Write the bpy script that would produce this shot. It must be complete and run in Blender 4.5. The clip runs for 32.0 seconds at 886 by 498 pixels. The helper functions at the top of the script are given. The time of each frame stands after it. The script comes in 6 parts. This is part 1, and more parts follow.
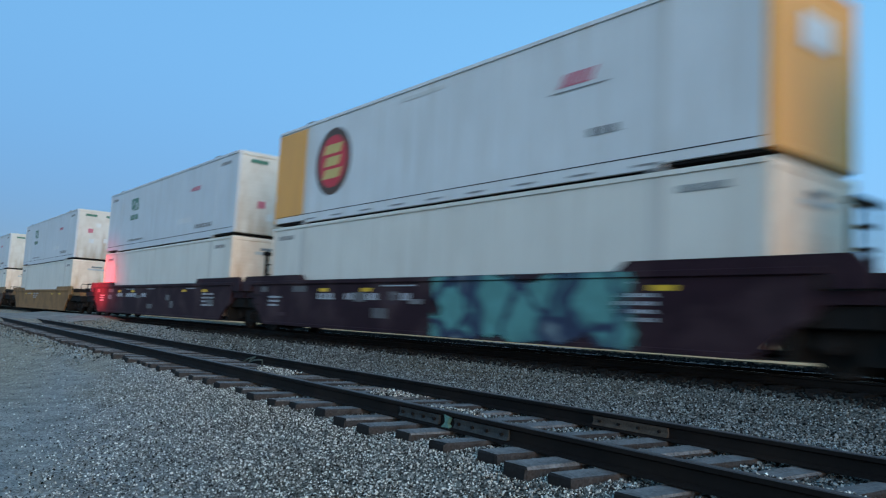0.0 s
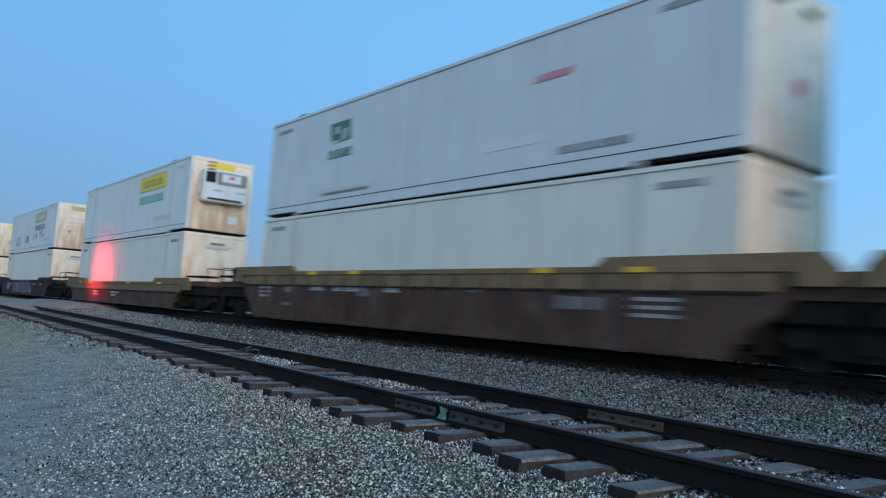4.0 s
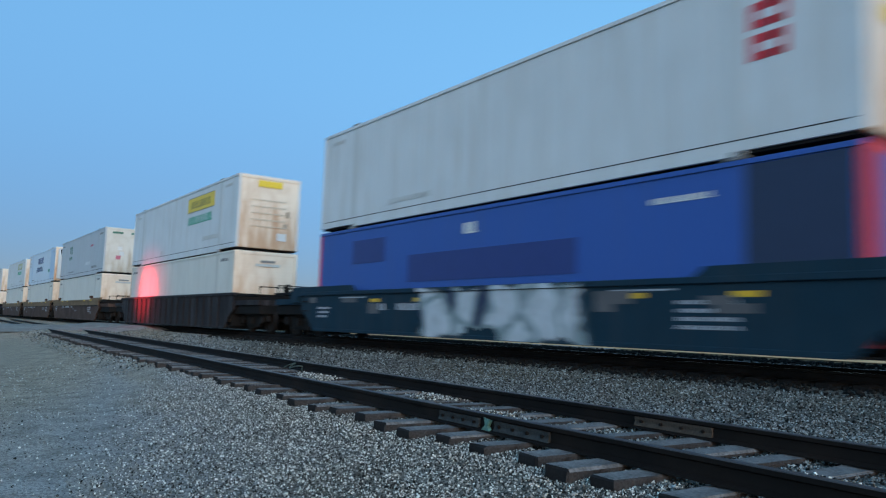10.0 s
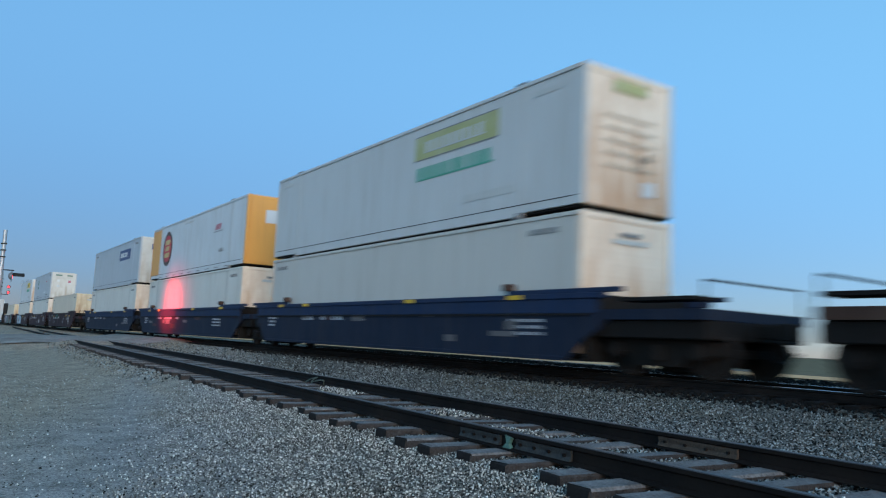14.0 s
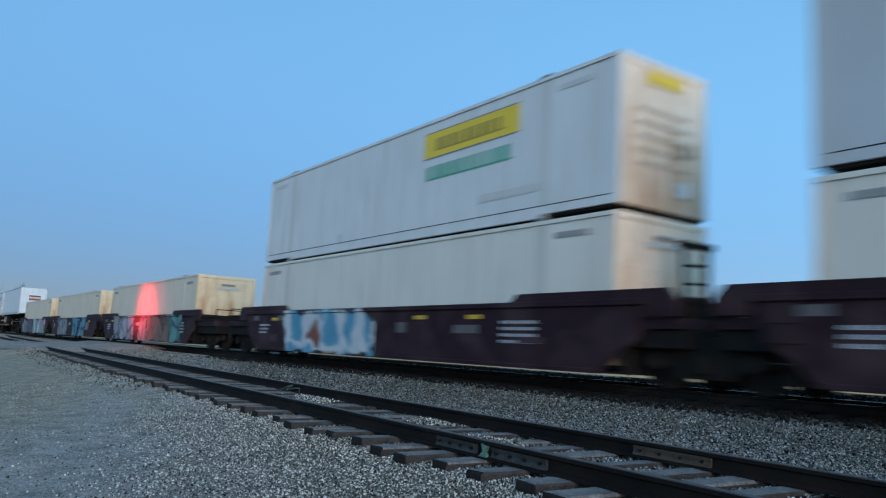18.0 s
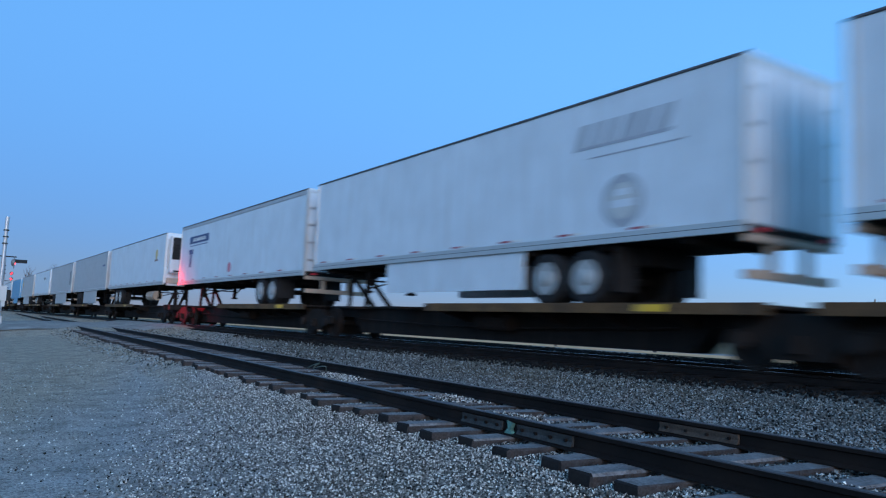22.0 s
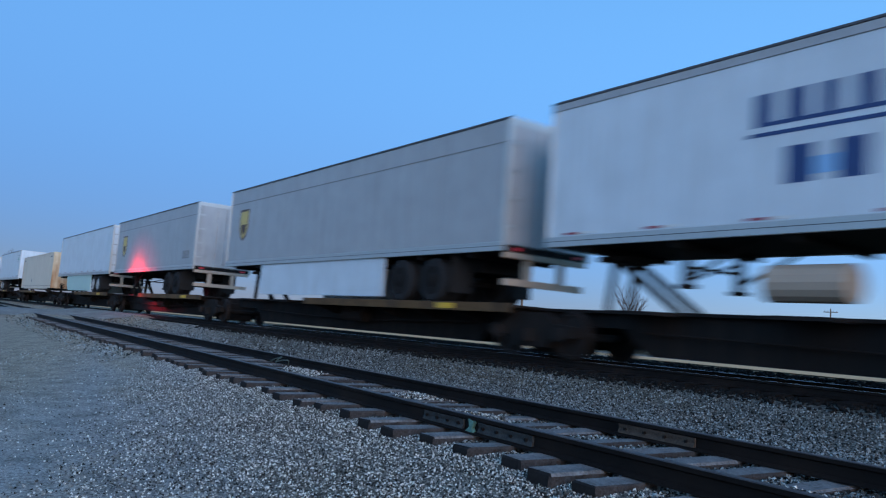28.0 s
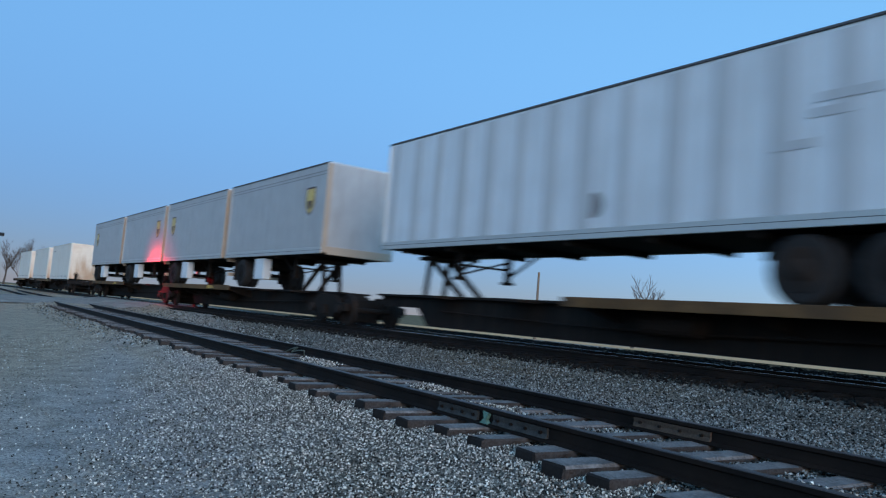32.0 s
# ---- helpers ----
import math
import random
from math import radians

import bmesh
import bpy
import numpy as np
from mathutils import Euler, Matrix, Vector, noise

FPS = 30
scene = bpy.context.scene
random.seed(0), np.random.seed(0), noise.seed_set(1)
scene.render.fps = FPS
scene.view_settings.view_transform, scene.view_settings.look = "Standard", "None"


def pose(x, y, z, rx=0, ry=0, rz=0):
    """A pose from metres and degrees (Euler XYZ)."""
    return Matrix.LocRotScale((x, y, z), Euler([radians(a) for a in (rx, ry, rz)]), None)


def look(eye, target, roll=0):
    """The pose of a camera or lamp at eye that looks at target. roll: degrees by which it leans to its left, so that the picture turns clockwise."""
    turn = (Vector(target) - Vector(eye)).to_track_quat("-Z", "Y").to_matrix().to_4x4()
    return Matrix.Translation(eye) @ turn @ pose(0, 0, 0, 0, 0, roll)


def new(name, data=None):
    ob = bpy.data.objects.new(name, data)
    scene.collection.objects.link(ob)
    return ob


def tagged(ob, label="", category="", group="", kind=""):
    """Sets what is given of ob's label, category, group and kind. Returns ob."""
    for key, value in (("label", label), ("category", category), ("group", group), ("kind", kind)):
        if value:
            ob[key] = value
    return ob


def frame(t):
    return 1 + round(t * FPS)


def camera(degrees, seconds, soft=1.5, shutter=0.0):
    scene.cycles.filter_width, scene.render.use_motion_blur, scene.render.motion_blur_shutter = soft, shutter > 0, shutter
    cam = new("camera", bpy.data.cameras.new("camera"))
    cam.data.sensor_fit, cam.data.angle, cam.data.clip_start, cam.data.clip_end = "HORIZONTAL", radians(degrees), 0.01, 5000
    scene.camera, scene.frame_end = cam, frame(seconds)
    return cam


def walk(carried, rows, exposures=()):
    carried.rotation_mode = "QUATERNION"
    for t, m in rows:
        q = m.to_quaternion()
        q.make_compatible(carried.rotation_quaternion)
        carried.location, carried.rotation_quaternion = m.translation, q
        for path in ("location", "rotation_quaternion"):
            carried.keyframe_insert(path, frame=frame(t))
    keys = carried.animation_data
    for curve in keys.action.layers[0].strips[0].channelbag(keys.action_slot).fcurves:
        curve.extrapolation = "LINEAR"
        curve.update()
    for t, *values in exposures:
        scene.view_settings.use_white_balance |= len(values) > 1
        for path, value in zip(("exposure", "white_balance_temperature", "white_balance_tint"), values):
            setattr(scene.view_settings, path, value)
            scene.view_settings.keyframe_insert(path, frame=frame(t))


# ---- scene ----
cam = camera(60.5, 32.0, soft=1.2, shutter=0.4)
EYE = (0.0, 0.0, 0.356)
# time, yaw, pitch, roll of the hand-held camera
PATH = (
    (0, 52.16, 5.67, 3.04), (0.5, 52.15, 5.56, 3.06), (1, 52.04, 5.4, 2.98), (1.5, 52.14, 5.46, 3.16),
    (2, 51.99, 5.29, 3.32), (2.5, 51.87, 5.33, 3.5), (4.5, 51.9, 4.88, 3.7), (5, 51.79, 4.63, 3.68),
    (5.5, 51.69, 4.57, 3.69), (6, 52.63, 4.55, 3.6), (6.5, 53.95, 5.26, 3.61), (7, 55.01, 5.52, 3.22),
    (7.5, 55.93, 6.13, 2.86), (8, 56.21, 6.57, 2.57), (8.5, 56.41, 6.88, 2.25), (9, 55.78, 6.38, 1.99),
    (9.5, 55.33, 6.13, 1.89), (10, 54.85, 5.79, 1.86), (10.5, 54.54, 5.76, 1.83), (11, 54.51, 6.13, 1.9),
    (11.5, 54.62, 6.46, 2.05), (12, 54.98, 6.62, 2.15), (12.5, 55.42, 6.6, 2.29), (13, 55.96, 6.65, 2.53),
    (13.5, 56.48, 6.76, 2.56), (14, 56.62, 6.91, 2.6), (14.5, 56.25, 7.27, 2.63), (16.5, 55.41, 7.99, 2.66),
    (17, 55.11, 7.92, 2.74), (17.5, 55.01, 7.96, 2.79), (18, 54.95, 7.6, 2.86), (18.5, 54.96, 7.45, 2.94),
    (19, 55.1, 7.16, 3.03), (19.5, 55.13, 6.98, 2.99), (20, 55.61, 6.98, 2.87), (20.5, 55.84, 6.78, 2.75),
    (21, 56.01, 6.48, 2.57), (21.5, 56.36, 6.05, 2.51), (22, 56.71, 5.87, 2.56), (22.5, 57.1, 5.97, 2.82),
    (23, 57.29, 6.13, 3.18), (23.5, 57.23, 6.27, 3.37), (24, 57.03, 6.24, 3.45), (24.5, 56.7, 6.04, 3.44),
    (26.5, 54.71, 5.73, 3.83), (27, 54.51, 5.76, 3.9), (27.5, 54.42, 5.86, 4.1), (28, 54.21, 5.83, 4.14),
    (28.5, 54.19, 5.71, 4.1), (29, 54.22, 5.62, 4.02), (29.5, 54.36, 5.66, 3.81), (30, 54.84, 5.78, 3.84),
    (30.5, 55.12, 5.67, 3.87), (31, 55.27, 5.45, 4.02), (31.5, 55.3, 5.46, 4.35), (32, 55.35, 5.12, 4.62),
)
EXPOSURES = ((0, 0.09, 6850, 10), (12, 0.09, 6900, 10), (17, 0.06, 6900, 11), (21, 0.04, 6800, 12), (22, 0.02, 5800, 16), (23, -0.15, 5550, 21), (24.5, -0.19, 5450, 23), (27.2, -0.1, 5850, 24),
             (28.2, -0.04, 6050, 17), (29.5, 0.06, 6450, 12), (32, 0.05, 6650, 15))
walk(cam, [(t, pose(*EYE, 90 + p, 0, y) @ pose(0, 0, 0, 0, 0, r)) for t, y, p, r in PATH], EXPOSURES)

# ---- light: clear dusk sky, the sun just down behind the camera's right ----
SUN_AZ = radians(-19)          # direction of the glow, from +x towards +y
world = bpy.data.worlds.new("dusk_sky")
scene.world = world
world.use_nodes = True
wn = world.node_tree.nodes
sky = wn.new("ShaderNodeTexSky")
sky.sky_type, sky.sun_disc = "NISHITA", False
sky.sun_elevation, sky.sun_rotation = radians(14.0), radians(90) - SUN_AZ
sky.air_density, sky.dust_density, sky.ozone_density = 1.0, 0.0, 4.0
wn["Background"].inputs["Strength"].default_value = 0.15
# dusk: the earth's shadow dims the sky low down and away from the glow
wl = world.node_tree.links.new
co = wn.new("ShaderNodeTexCoord")
axes = wn.new("ShaderNodeSeparateXYZ")
wl(co.outputs["Generated"], axes.inputs[0])
rise = wn.new("ShaderNodeMapRange")
rise.interpolation_type = "SMOOTHSTEP"
rise.inputs["From Min"].default_value, rise.inputs["From Max"].default_value = -0.05, 0.55
wl(axes.outputs["Z"], rise.inputs["Value"])
shade = wn.new("ShaderNodeMix")
shade.data_type = "RGBA"
shade.inputs[7].default_value = (1.96, 2.42, 2.15, 1)
wl(rise.outputs[0], shade.inputs[0])
low_sky = wn.new("ShaderNodeMix")
low_sky.data_type = "RGBA"
low_sky.inputs[6].default_value, low_sky.inputs[7].default_value = (0.36, 0.39, 0.66, 1), (0.62, 0.66, 0.98, 1)
wl(low_sky.outputs[2], shade.inputs[6])
toward = wn.new("ShaderNodeVectorMath")
toward.operation = "DOT_PRODUCT"
toward.inputs[1].default_value = (math.cos(radians(-10)), math.sin(radians(-10)), 0.0)
wl(co.outputs["Generated"], toward.inputs[0])
side_on = wn.new("ShaderNodeMapRange")
side_on.interpolation_type = "SMOOTHSTEP"
side_on.inputs["From Min"].default_value, side_on.inputs["From Max"].default_value = -1.0, -0.3
wl(toward.outputs["Value"], side_on.inputs["Value"])
wl(side_on.outputs[0], low_sky.inputs[0])
near_sun = wn.new("ShaderNodeMapRange")
near_sun.inputs["From Min"].default_value, near_sun.inputs["From Max"].default_value = -1.0, 1.0
wl(toward.outputs["Value"], near_sun.inputs["Value"])
glow = wn.new("ShaderNodeMix")
glow.data_type = "RGBA"
glow.inputs[6].default_value, glow.inputs[7].default_value = (0.56, 0.58, 0.63, 1), (1.84, 1.97, 1.86, 1)
wl(near_sun.outputs[0], glow.inputs[0])
mixes = []
for a, b in ((sky.outputs[0], shade.outputs[2]), (None, glow.outputs[2])):
    m = wn.new("ShaderNodeMix")
    m.data_type, m.blend_type = "RGBA", "MULTIPLY"
    m.inputs[0].default_value = 1.0
    wl(a or mixes[-1].outputs[2], m.inputs[6]), wl(b, m.inputs[7])
    mixes.append(m)
wl(mixes[-1].outputs[2], wn["Background"].inputs["Color"])
sun = new("sun", bpy.data.lights.new("sun", "SUN"))
sun.data.energy, sun.data.angle, sun.data.color = 2.1, radians(40), (1.0, 0.74, 0.50)
sun.matrix_world = look((60 * math.cos(SUN_AZ), 60 * math.sin(SUN_AZ), 14), (0, 0, 0))


# ---- materials ----
def mat(name, col, rough=0.6, metal=0.0, vary=0.12, scale=3.0, fine=60.0, bump=0.05, dirt=None, dirt_amount=0.0, streak=False, island=0.0, emit=0.0):
    """A weathered surface: broad and fine variation, optional dirt in patches or streaks, fine relief."""
    m = bpy.data.materials.new(name)
    m.use_nodes = True
    nt, n = m.node_tree, m.node_tree.nodes
    b = n["Principled BSDF"]
    link = nt.links.new
    co = n.new("ShaderNodeTexCoord")
    broad = n.new("ShaderNodeTexNoise")
    broad.inputs["Scale"].default_value, broad.inputs["Detail"].default_value = scale, 4
    link(co.outputs["Object"], broad.inputs["Vector"])
    grain = n.new("ShaderNodeTexNoise")
    grain.inputs["Scale"].default_value, grain.inputs["Detail"].default_value = fine, 3
    link(co.outputs["Object"], grain.inputs["Vector"])
    both = n.new("ShaderNodeMath")
    both.operation = "ADD"
    link(broad.outputs["Fac"], both.inputs[0]), link(grain.outputs["Fac"], both.inputs[1])
    gain = n.new("ShaderNodeMapRange")
    gain.inputs["From Min"].default_value, gain.inputs["From Max"].default_value = 0.6, 1.4
    gain.inputs["To Min"].default_value, gain.inputs["To Max"].default_value = 1 - vary, 1 + vary
    link(both.outputs[0], gain.inputs["Value"])
    value = gain.outputs[0]
    if island:
        geo = n.new("ShaderNodeNewGeometry")
        r = n.new("ShaderNodeMapRange")
        r.inputs["To Min"].default_value, r.inputs["To Max"].default_value = 1 - island, 1 + island
        link(geo.outputs["Random Per Island"], r.inputs["Value"])
        if island > 1:      # few pale pieces among many dark ones
            r.inputs["To Min"].default_value, r.inputs["To Max"].default_value = 0.15, 1.0
            power = n.new("ShaderNodeMath")
            power.operation = "POWER"
            link(r.outputs[0], power.inputs[0])
            power.inputs[1].default_value = 2.6
            scaled = n.new("ShaderNodeMath")
            scaled.operation = "MULTIPLY"
            link(power.outputs[0], scaled.inputs[0])
            scaled.inputs[1].default_value = island
            r = scaled
        mul = n.new("ShaderNodeMath")
        mul.operation = "MULTIPLY"
        link(value, mul.inputs[0]), link(r.outputs[0], mul.inputs[1])
        value = mul.outputs[0]
    tint = n.new("ShaderNodeMix")
    tint.data_type, tint.blend_type = "RGBA", "MULTIPLY"
    tint.inputs[0].default_value = 1.0
    tint.inputs[6].default_value = (*col, 1)
    link(value, tint.inputs[7])
    out = tint.outputs[2]
    if dirt:
        mp = n.new("ShaderNodeMapping")
        mp.inputs["Scale"].default_value = (5.0, 5.0, 0.35) if streak else (0.9, 0.9, 0.9)
        link(co.outputs["Object"], mp.inputs["Vector"])
        dn = n.new("ShaderNodeTexNoise")
        dn.inputs["Scale"].default_value, dn.inputs["Detail"].default_value = 1.3, 5
        link(mp.outputs[0], dn.inputs["Vector"])
        ramp = n.new("ShaderNodeMapRange")
        ramp.inputs["From Min"].default_value, ramp.inputs["From Max"].default_value = 0.48, 0.78
        ramp.inputs["To Max"].default_value = dirt_amount
        link(dn.outputs["Fac"], ramp.inputs["Value"])
        dm = n.new("ShaderNodeMix")
        dm.data_type = "RGBA"
        link(ramp.outputs[0], dm.inputs[0]), link(out, dm.inputs[6])
        dm.inputs[7].default_value = (*dirt, 1)
        out = dm.outputs[2]
    link(out, b.inputs["Base Color"])
    b.inputs["Roughness"].default_value, b.inputs["Metallic"].default_value = rough, metal
    b.inputs["Specular IOR Level"].default_value = 0.12 if rough >= 0.65 else 0.4
    if bump:
        bp = n.new("ShaderNodeBump")
        bp.inputs["Strength"].default_value, bp.inputs["Distance"].default_value = bump, 0.02
        link(grain.outputs["Fac"], bp.inputs["Height"]), link(bp.outputs[0], b.inputs["Normal"])
    if emit:
        b.inputs["Emission Color"].default_value, b.inputs["Emission Strength"].default_value = (*col, 1), emit
    return m


def gravel(name, col, cell, contrast, patch_col, amount, bed):
    """Loose stone seen from afar: cells of differing tone, relief, and broad patches of finer dirt."""
    m = bpy.data.materials.new(name)
    m.use_nodes = True
    nt, n = m.node_tree, m.node_tree.nodes
    b, link = n["Principled BSDF"], m.node_tree.links.new
    co = n.new("ShaderNodeTexCoord")
    cells = n.new("ShaderNodeTexVoronoi")
    cells.inputs["Scale"].default_value = 1 / cell
    link(co.outputs["Object"], cells.inputs["Vector"])
    tone = n.new("ShaderNodeSeparateColor")
    link(cells.outputs["Color"], tone.inputs[0])
    gain = n.new("ShaderNodeMapRange")
    gain.inputs["To Min"].default_value, gain.inputs["To Max"].default_value = 1 - contrast, 1 + contrast
    link(tone.outputs[0], gain.inputs["Value"])
    mul = n.new("ShaderNodeMix")
    mul.data_type, mul.blend_type = "RGBA", "MULTIPLY"
    mul.inputs[0].default_value, mul.inputs[6].default_value = 1.0, (*col, 1)
    broad = n.new("ShaderNodeTexNoise")
    broad.inputs["Scale"].default_value, broad.inputs["Detail"].default_value = 0.55, 5
    along = n.new("ShaderNodeMapping")          # wheel tracks and dirt run along the railway
    along.inputs["Scale"].default_value, along.inputs["Rotation"].default_value = (0.3, 1.25, 1.0), (0, 0, radians(-14))
    link(co.outputs["Object"], along.inputs["Vector"]), link(along.outputs[0], broad.inputs["Vector"])
    fine = n.new("ShaderNodeTexNoise")
    fine.inputs["Scale"].default_value, fine.inputs["Detail"].default_value, fine.inputs["Roughness"].default_value = 2.4, 9, 0.75
    link(co.outputs["Object"], fine.inputs["Vector"])
    ramp = n.new("ShaderNodeMapRange")
    ramp.inputs["From Min"].default_value, ramp.inputs["From Max"].default_value, ramp.inputs["To Max"].default_value = 0.45, 0.7, amount
    link(broad.outputs["Fac"], ramp.inputs["Value"])
    dm = n.new("ShaderNodeMix")
    dm.data_type = "RGBA"
    link(mul.outputs[2], dm.inputs[6])
    soil = n.new("ShaderNodeMix")
    soil.data_type, soil.blend_type = "RGBA", "MULTIPLY"
    soil.inputs[0].default_value, soil.inputs[6].default_value = 1.0, (*patch_col, 1)
    link(soil.outputs[2], dm.inputs[7])
    # coarse dark ballast towards the siding, fine pale gravel on the path away from it
    way = n.new("ShaderNodeVectorMath")
    way.operation = "DOT_PRODUCT"
    way.inputs[1].default_value = (0.36, 1.0, 0.0)
    link(co.outputs["Object"], way.inputs[0])
    ragged = n.new("ShaderNodeMath")
    ragged.operation = "MULTIPLY_ADD"
    ragged.inputs[1].default_value = 2.4
    link(broad.outputs["Fac"], ragged.inputs[0]), link(way.outputs["Value"], ragged.inputs[2])
    share = n.new("ShaderNodeMapRange")
    share.interpolation_type = "SMOOTHSTEP"
    share.inputs["From Min"].default_value, share.inputs["From Max"].default_value, share.inputs["To Max"].default_value = -0.4, 2.6, 0.95
    link(ragged.outputs[0], share.inputs["Value"])
    lane = n.new("ShaderNodeMapRange")          # bare trodden soil away from the tracks
    lane.interpolation_type = "SMOOTHSTEP"
    lane.inputs["From Min"].default_value, lane.inputs["From Max"].default_value = 0.1, -2.6
    lane.inputs["To Min"].default_value, lane.inputs["To Max"].default_value = 0.0, 0.8
    link(ragged.outputs[0], lane.inputs["Value"])
    bare = n.new("ShaderNodeMath")
    bare.operation = "MAXIMUM"
    link(ramp.outputs[0], bare.inputs[0]), link(lane.outputs[0], bare.inputs[1])
    link(bare.outputs[0], dm.inputs[0])
    bedded = n.new("ShaderNodeMix")
    bedded.data_type, bedded.blend_type = "RGBA", "MULTIPLY"
    bedded.inputs[7].default_value = (*bed, 1)
    link(share.outputs[0], bedded.inputs[0]), link(dm.outputs[2], bedded.inputs[6])
    # trodden fine gravel shows less of its single stones than loose ballast
    flat = n.new("ShaderNodeMapRange")
    flat.inputs["To Min"].default_value, flat.inputs["To Max"].default_value = 0.45, 1.0
    link(share.outputs[0], flat.inputs["Value"])
    calm = n.new("ShaderNodeMix")
    calm.data_type = "FLOAT"
    calm.inputs[2].default_value = 1.0
    link(flat.outputs[0], calm.inputs[0]), link(gain.outputs[0], calm.inputs[3])
    mottle = n.new("ShaderNodeMapRange")
    mottle.inputs["From Min"].default_value, mottle.inputs["From Max"].default_value = 0.3, 0.7
    mottle.inputs["To Min"].default_value, mottle.inputs["To Max"].default_value = 0.6, 1.4
    link(fine.outputs["Fac"], mottle.inputs["Value"])
    tone_mul = n.new("ShaderNodeMath")
    tone_mul.operation = "MULTIPLY"
    link(calm.outputs[0], tone_mul.inputs[0]), link(mottle.outputs[0], tone_mul.inputs[1])
    link(tone_mul.outputs[0], mul.inputs[7]), link(tone_mul.outputs[0], soil.inputs[7])
    link(bedded.outputs[2], b.inputs["Base Color"])
    b.inputs["Roughness"].default_value, b.inputs["Specular IOR Level"].default_value = 0.92, 0.1
    bp = n.new("ShaderNodeBump")
    bp.inputs["Strength"].default_value, bp.inputs["Distance"].default_value, bp.invert = 0.9, cell * 0.6, True
    link(cells.outputs["Distance"], bp.inputs["Height"]), link(bp.outputs[0], b.inputs["Normal"])
    return m


def rusty_end(name, paint, rust, low, high):
    """Box end with rust bleeding up from the sill in ragged smears."""
    m = mat(name, paint, 0.55, vary=0.06, scale=0.8, bump=0.01, dirt=rust, dirt_amount=0.5)
    n, link = m.node_tree.nodes, m.node_tree.links.new
    b = n["Principled BSDF"]
    was = b.inputs["Base Color"].links[0].from_socket
    co, sep = n.new("ShaderNodeTexCoord"), n.new("ShaderNodeSeparateXYZ")
    link(co.outputs["Object"], sep.inputs[0])
    mp, smear = n.new("ShaderNodeMapping"), n.new("ShaderNodeTexNoise")
    mp.inputs["Scale"].default_value = (2.6, 2.6, 0.55)
    smear.inputs["Scale"].default_value, smear.inputs["Detail"].default_value = 1.0, 6
    link(co.outputs["Object"], mp.inputs["Vector"]), link(mp.outputs[0], smear.inputs["Vector"])
    fall = n.new("ShaderNodeMapRange")
    fall.inputs["From Min"].default_value, fall.inputs["From Max"].default_value = low, high
    fall.inputs["To Min"].default_value, fall.inputs["To Max"].default_value = 0.62, 0.0
    link(sep.outputs["Z"], fall.inputs["Value"])
    both = n.new("ShaderNodeMath")
    link(smear.outputs["Fac"], both.inputs[0]), link(fall.outputs[0], both.inputs[1])
    edge = n.new("ShaderNodeMapRange")
    edge.interpolation_type = "SMOOTHSTEP"
    edge.inputs["From Min"].default_value, edge.inputs["From Max"].default_value, edge.inputs["To Max"].default_value = 0.62, 1.08, 0.85
    link(both.outputs[0], edge.inputs["Value"])
    mix = n.new("ShaderNodeMix")
    mix.data_type = "RGBA"
    link(edge.outputs[0], mix.inputs[0]), link(was, mix.inputs[6])
    mix.inputs[7].default_value = (*rust, 1)
    link(mix.outputs[2], b.inputs["Base Color"])
    return m


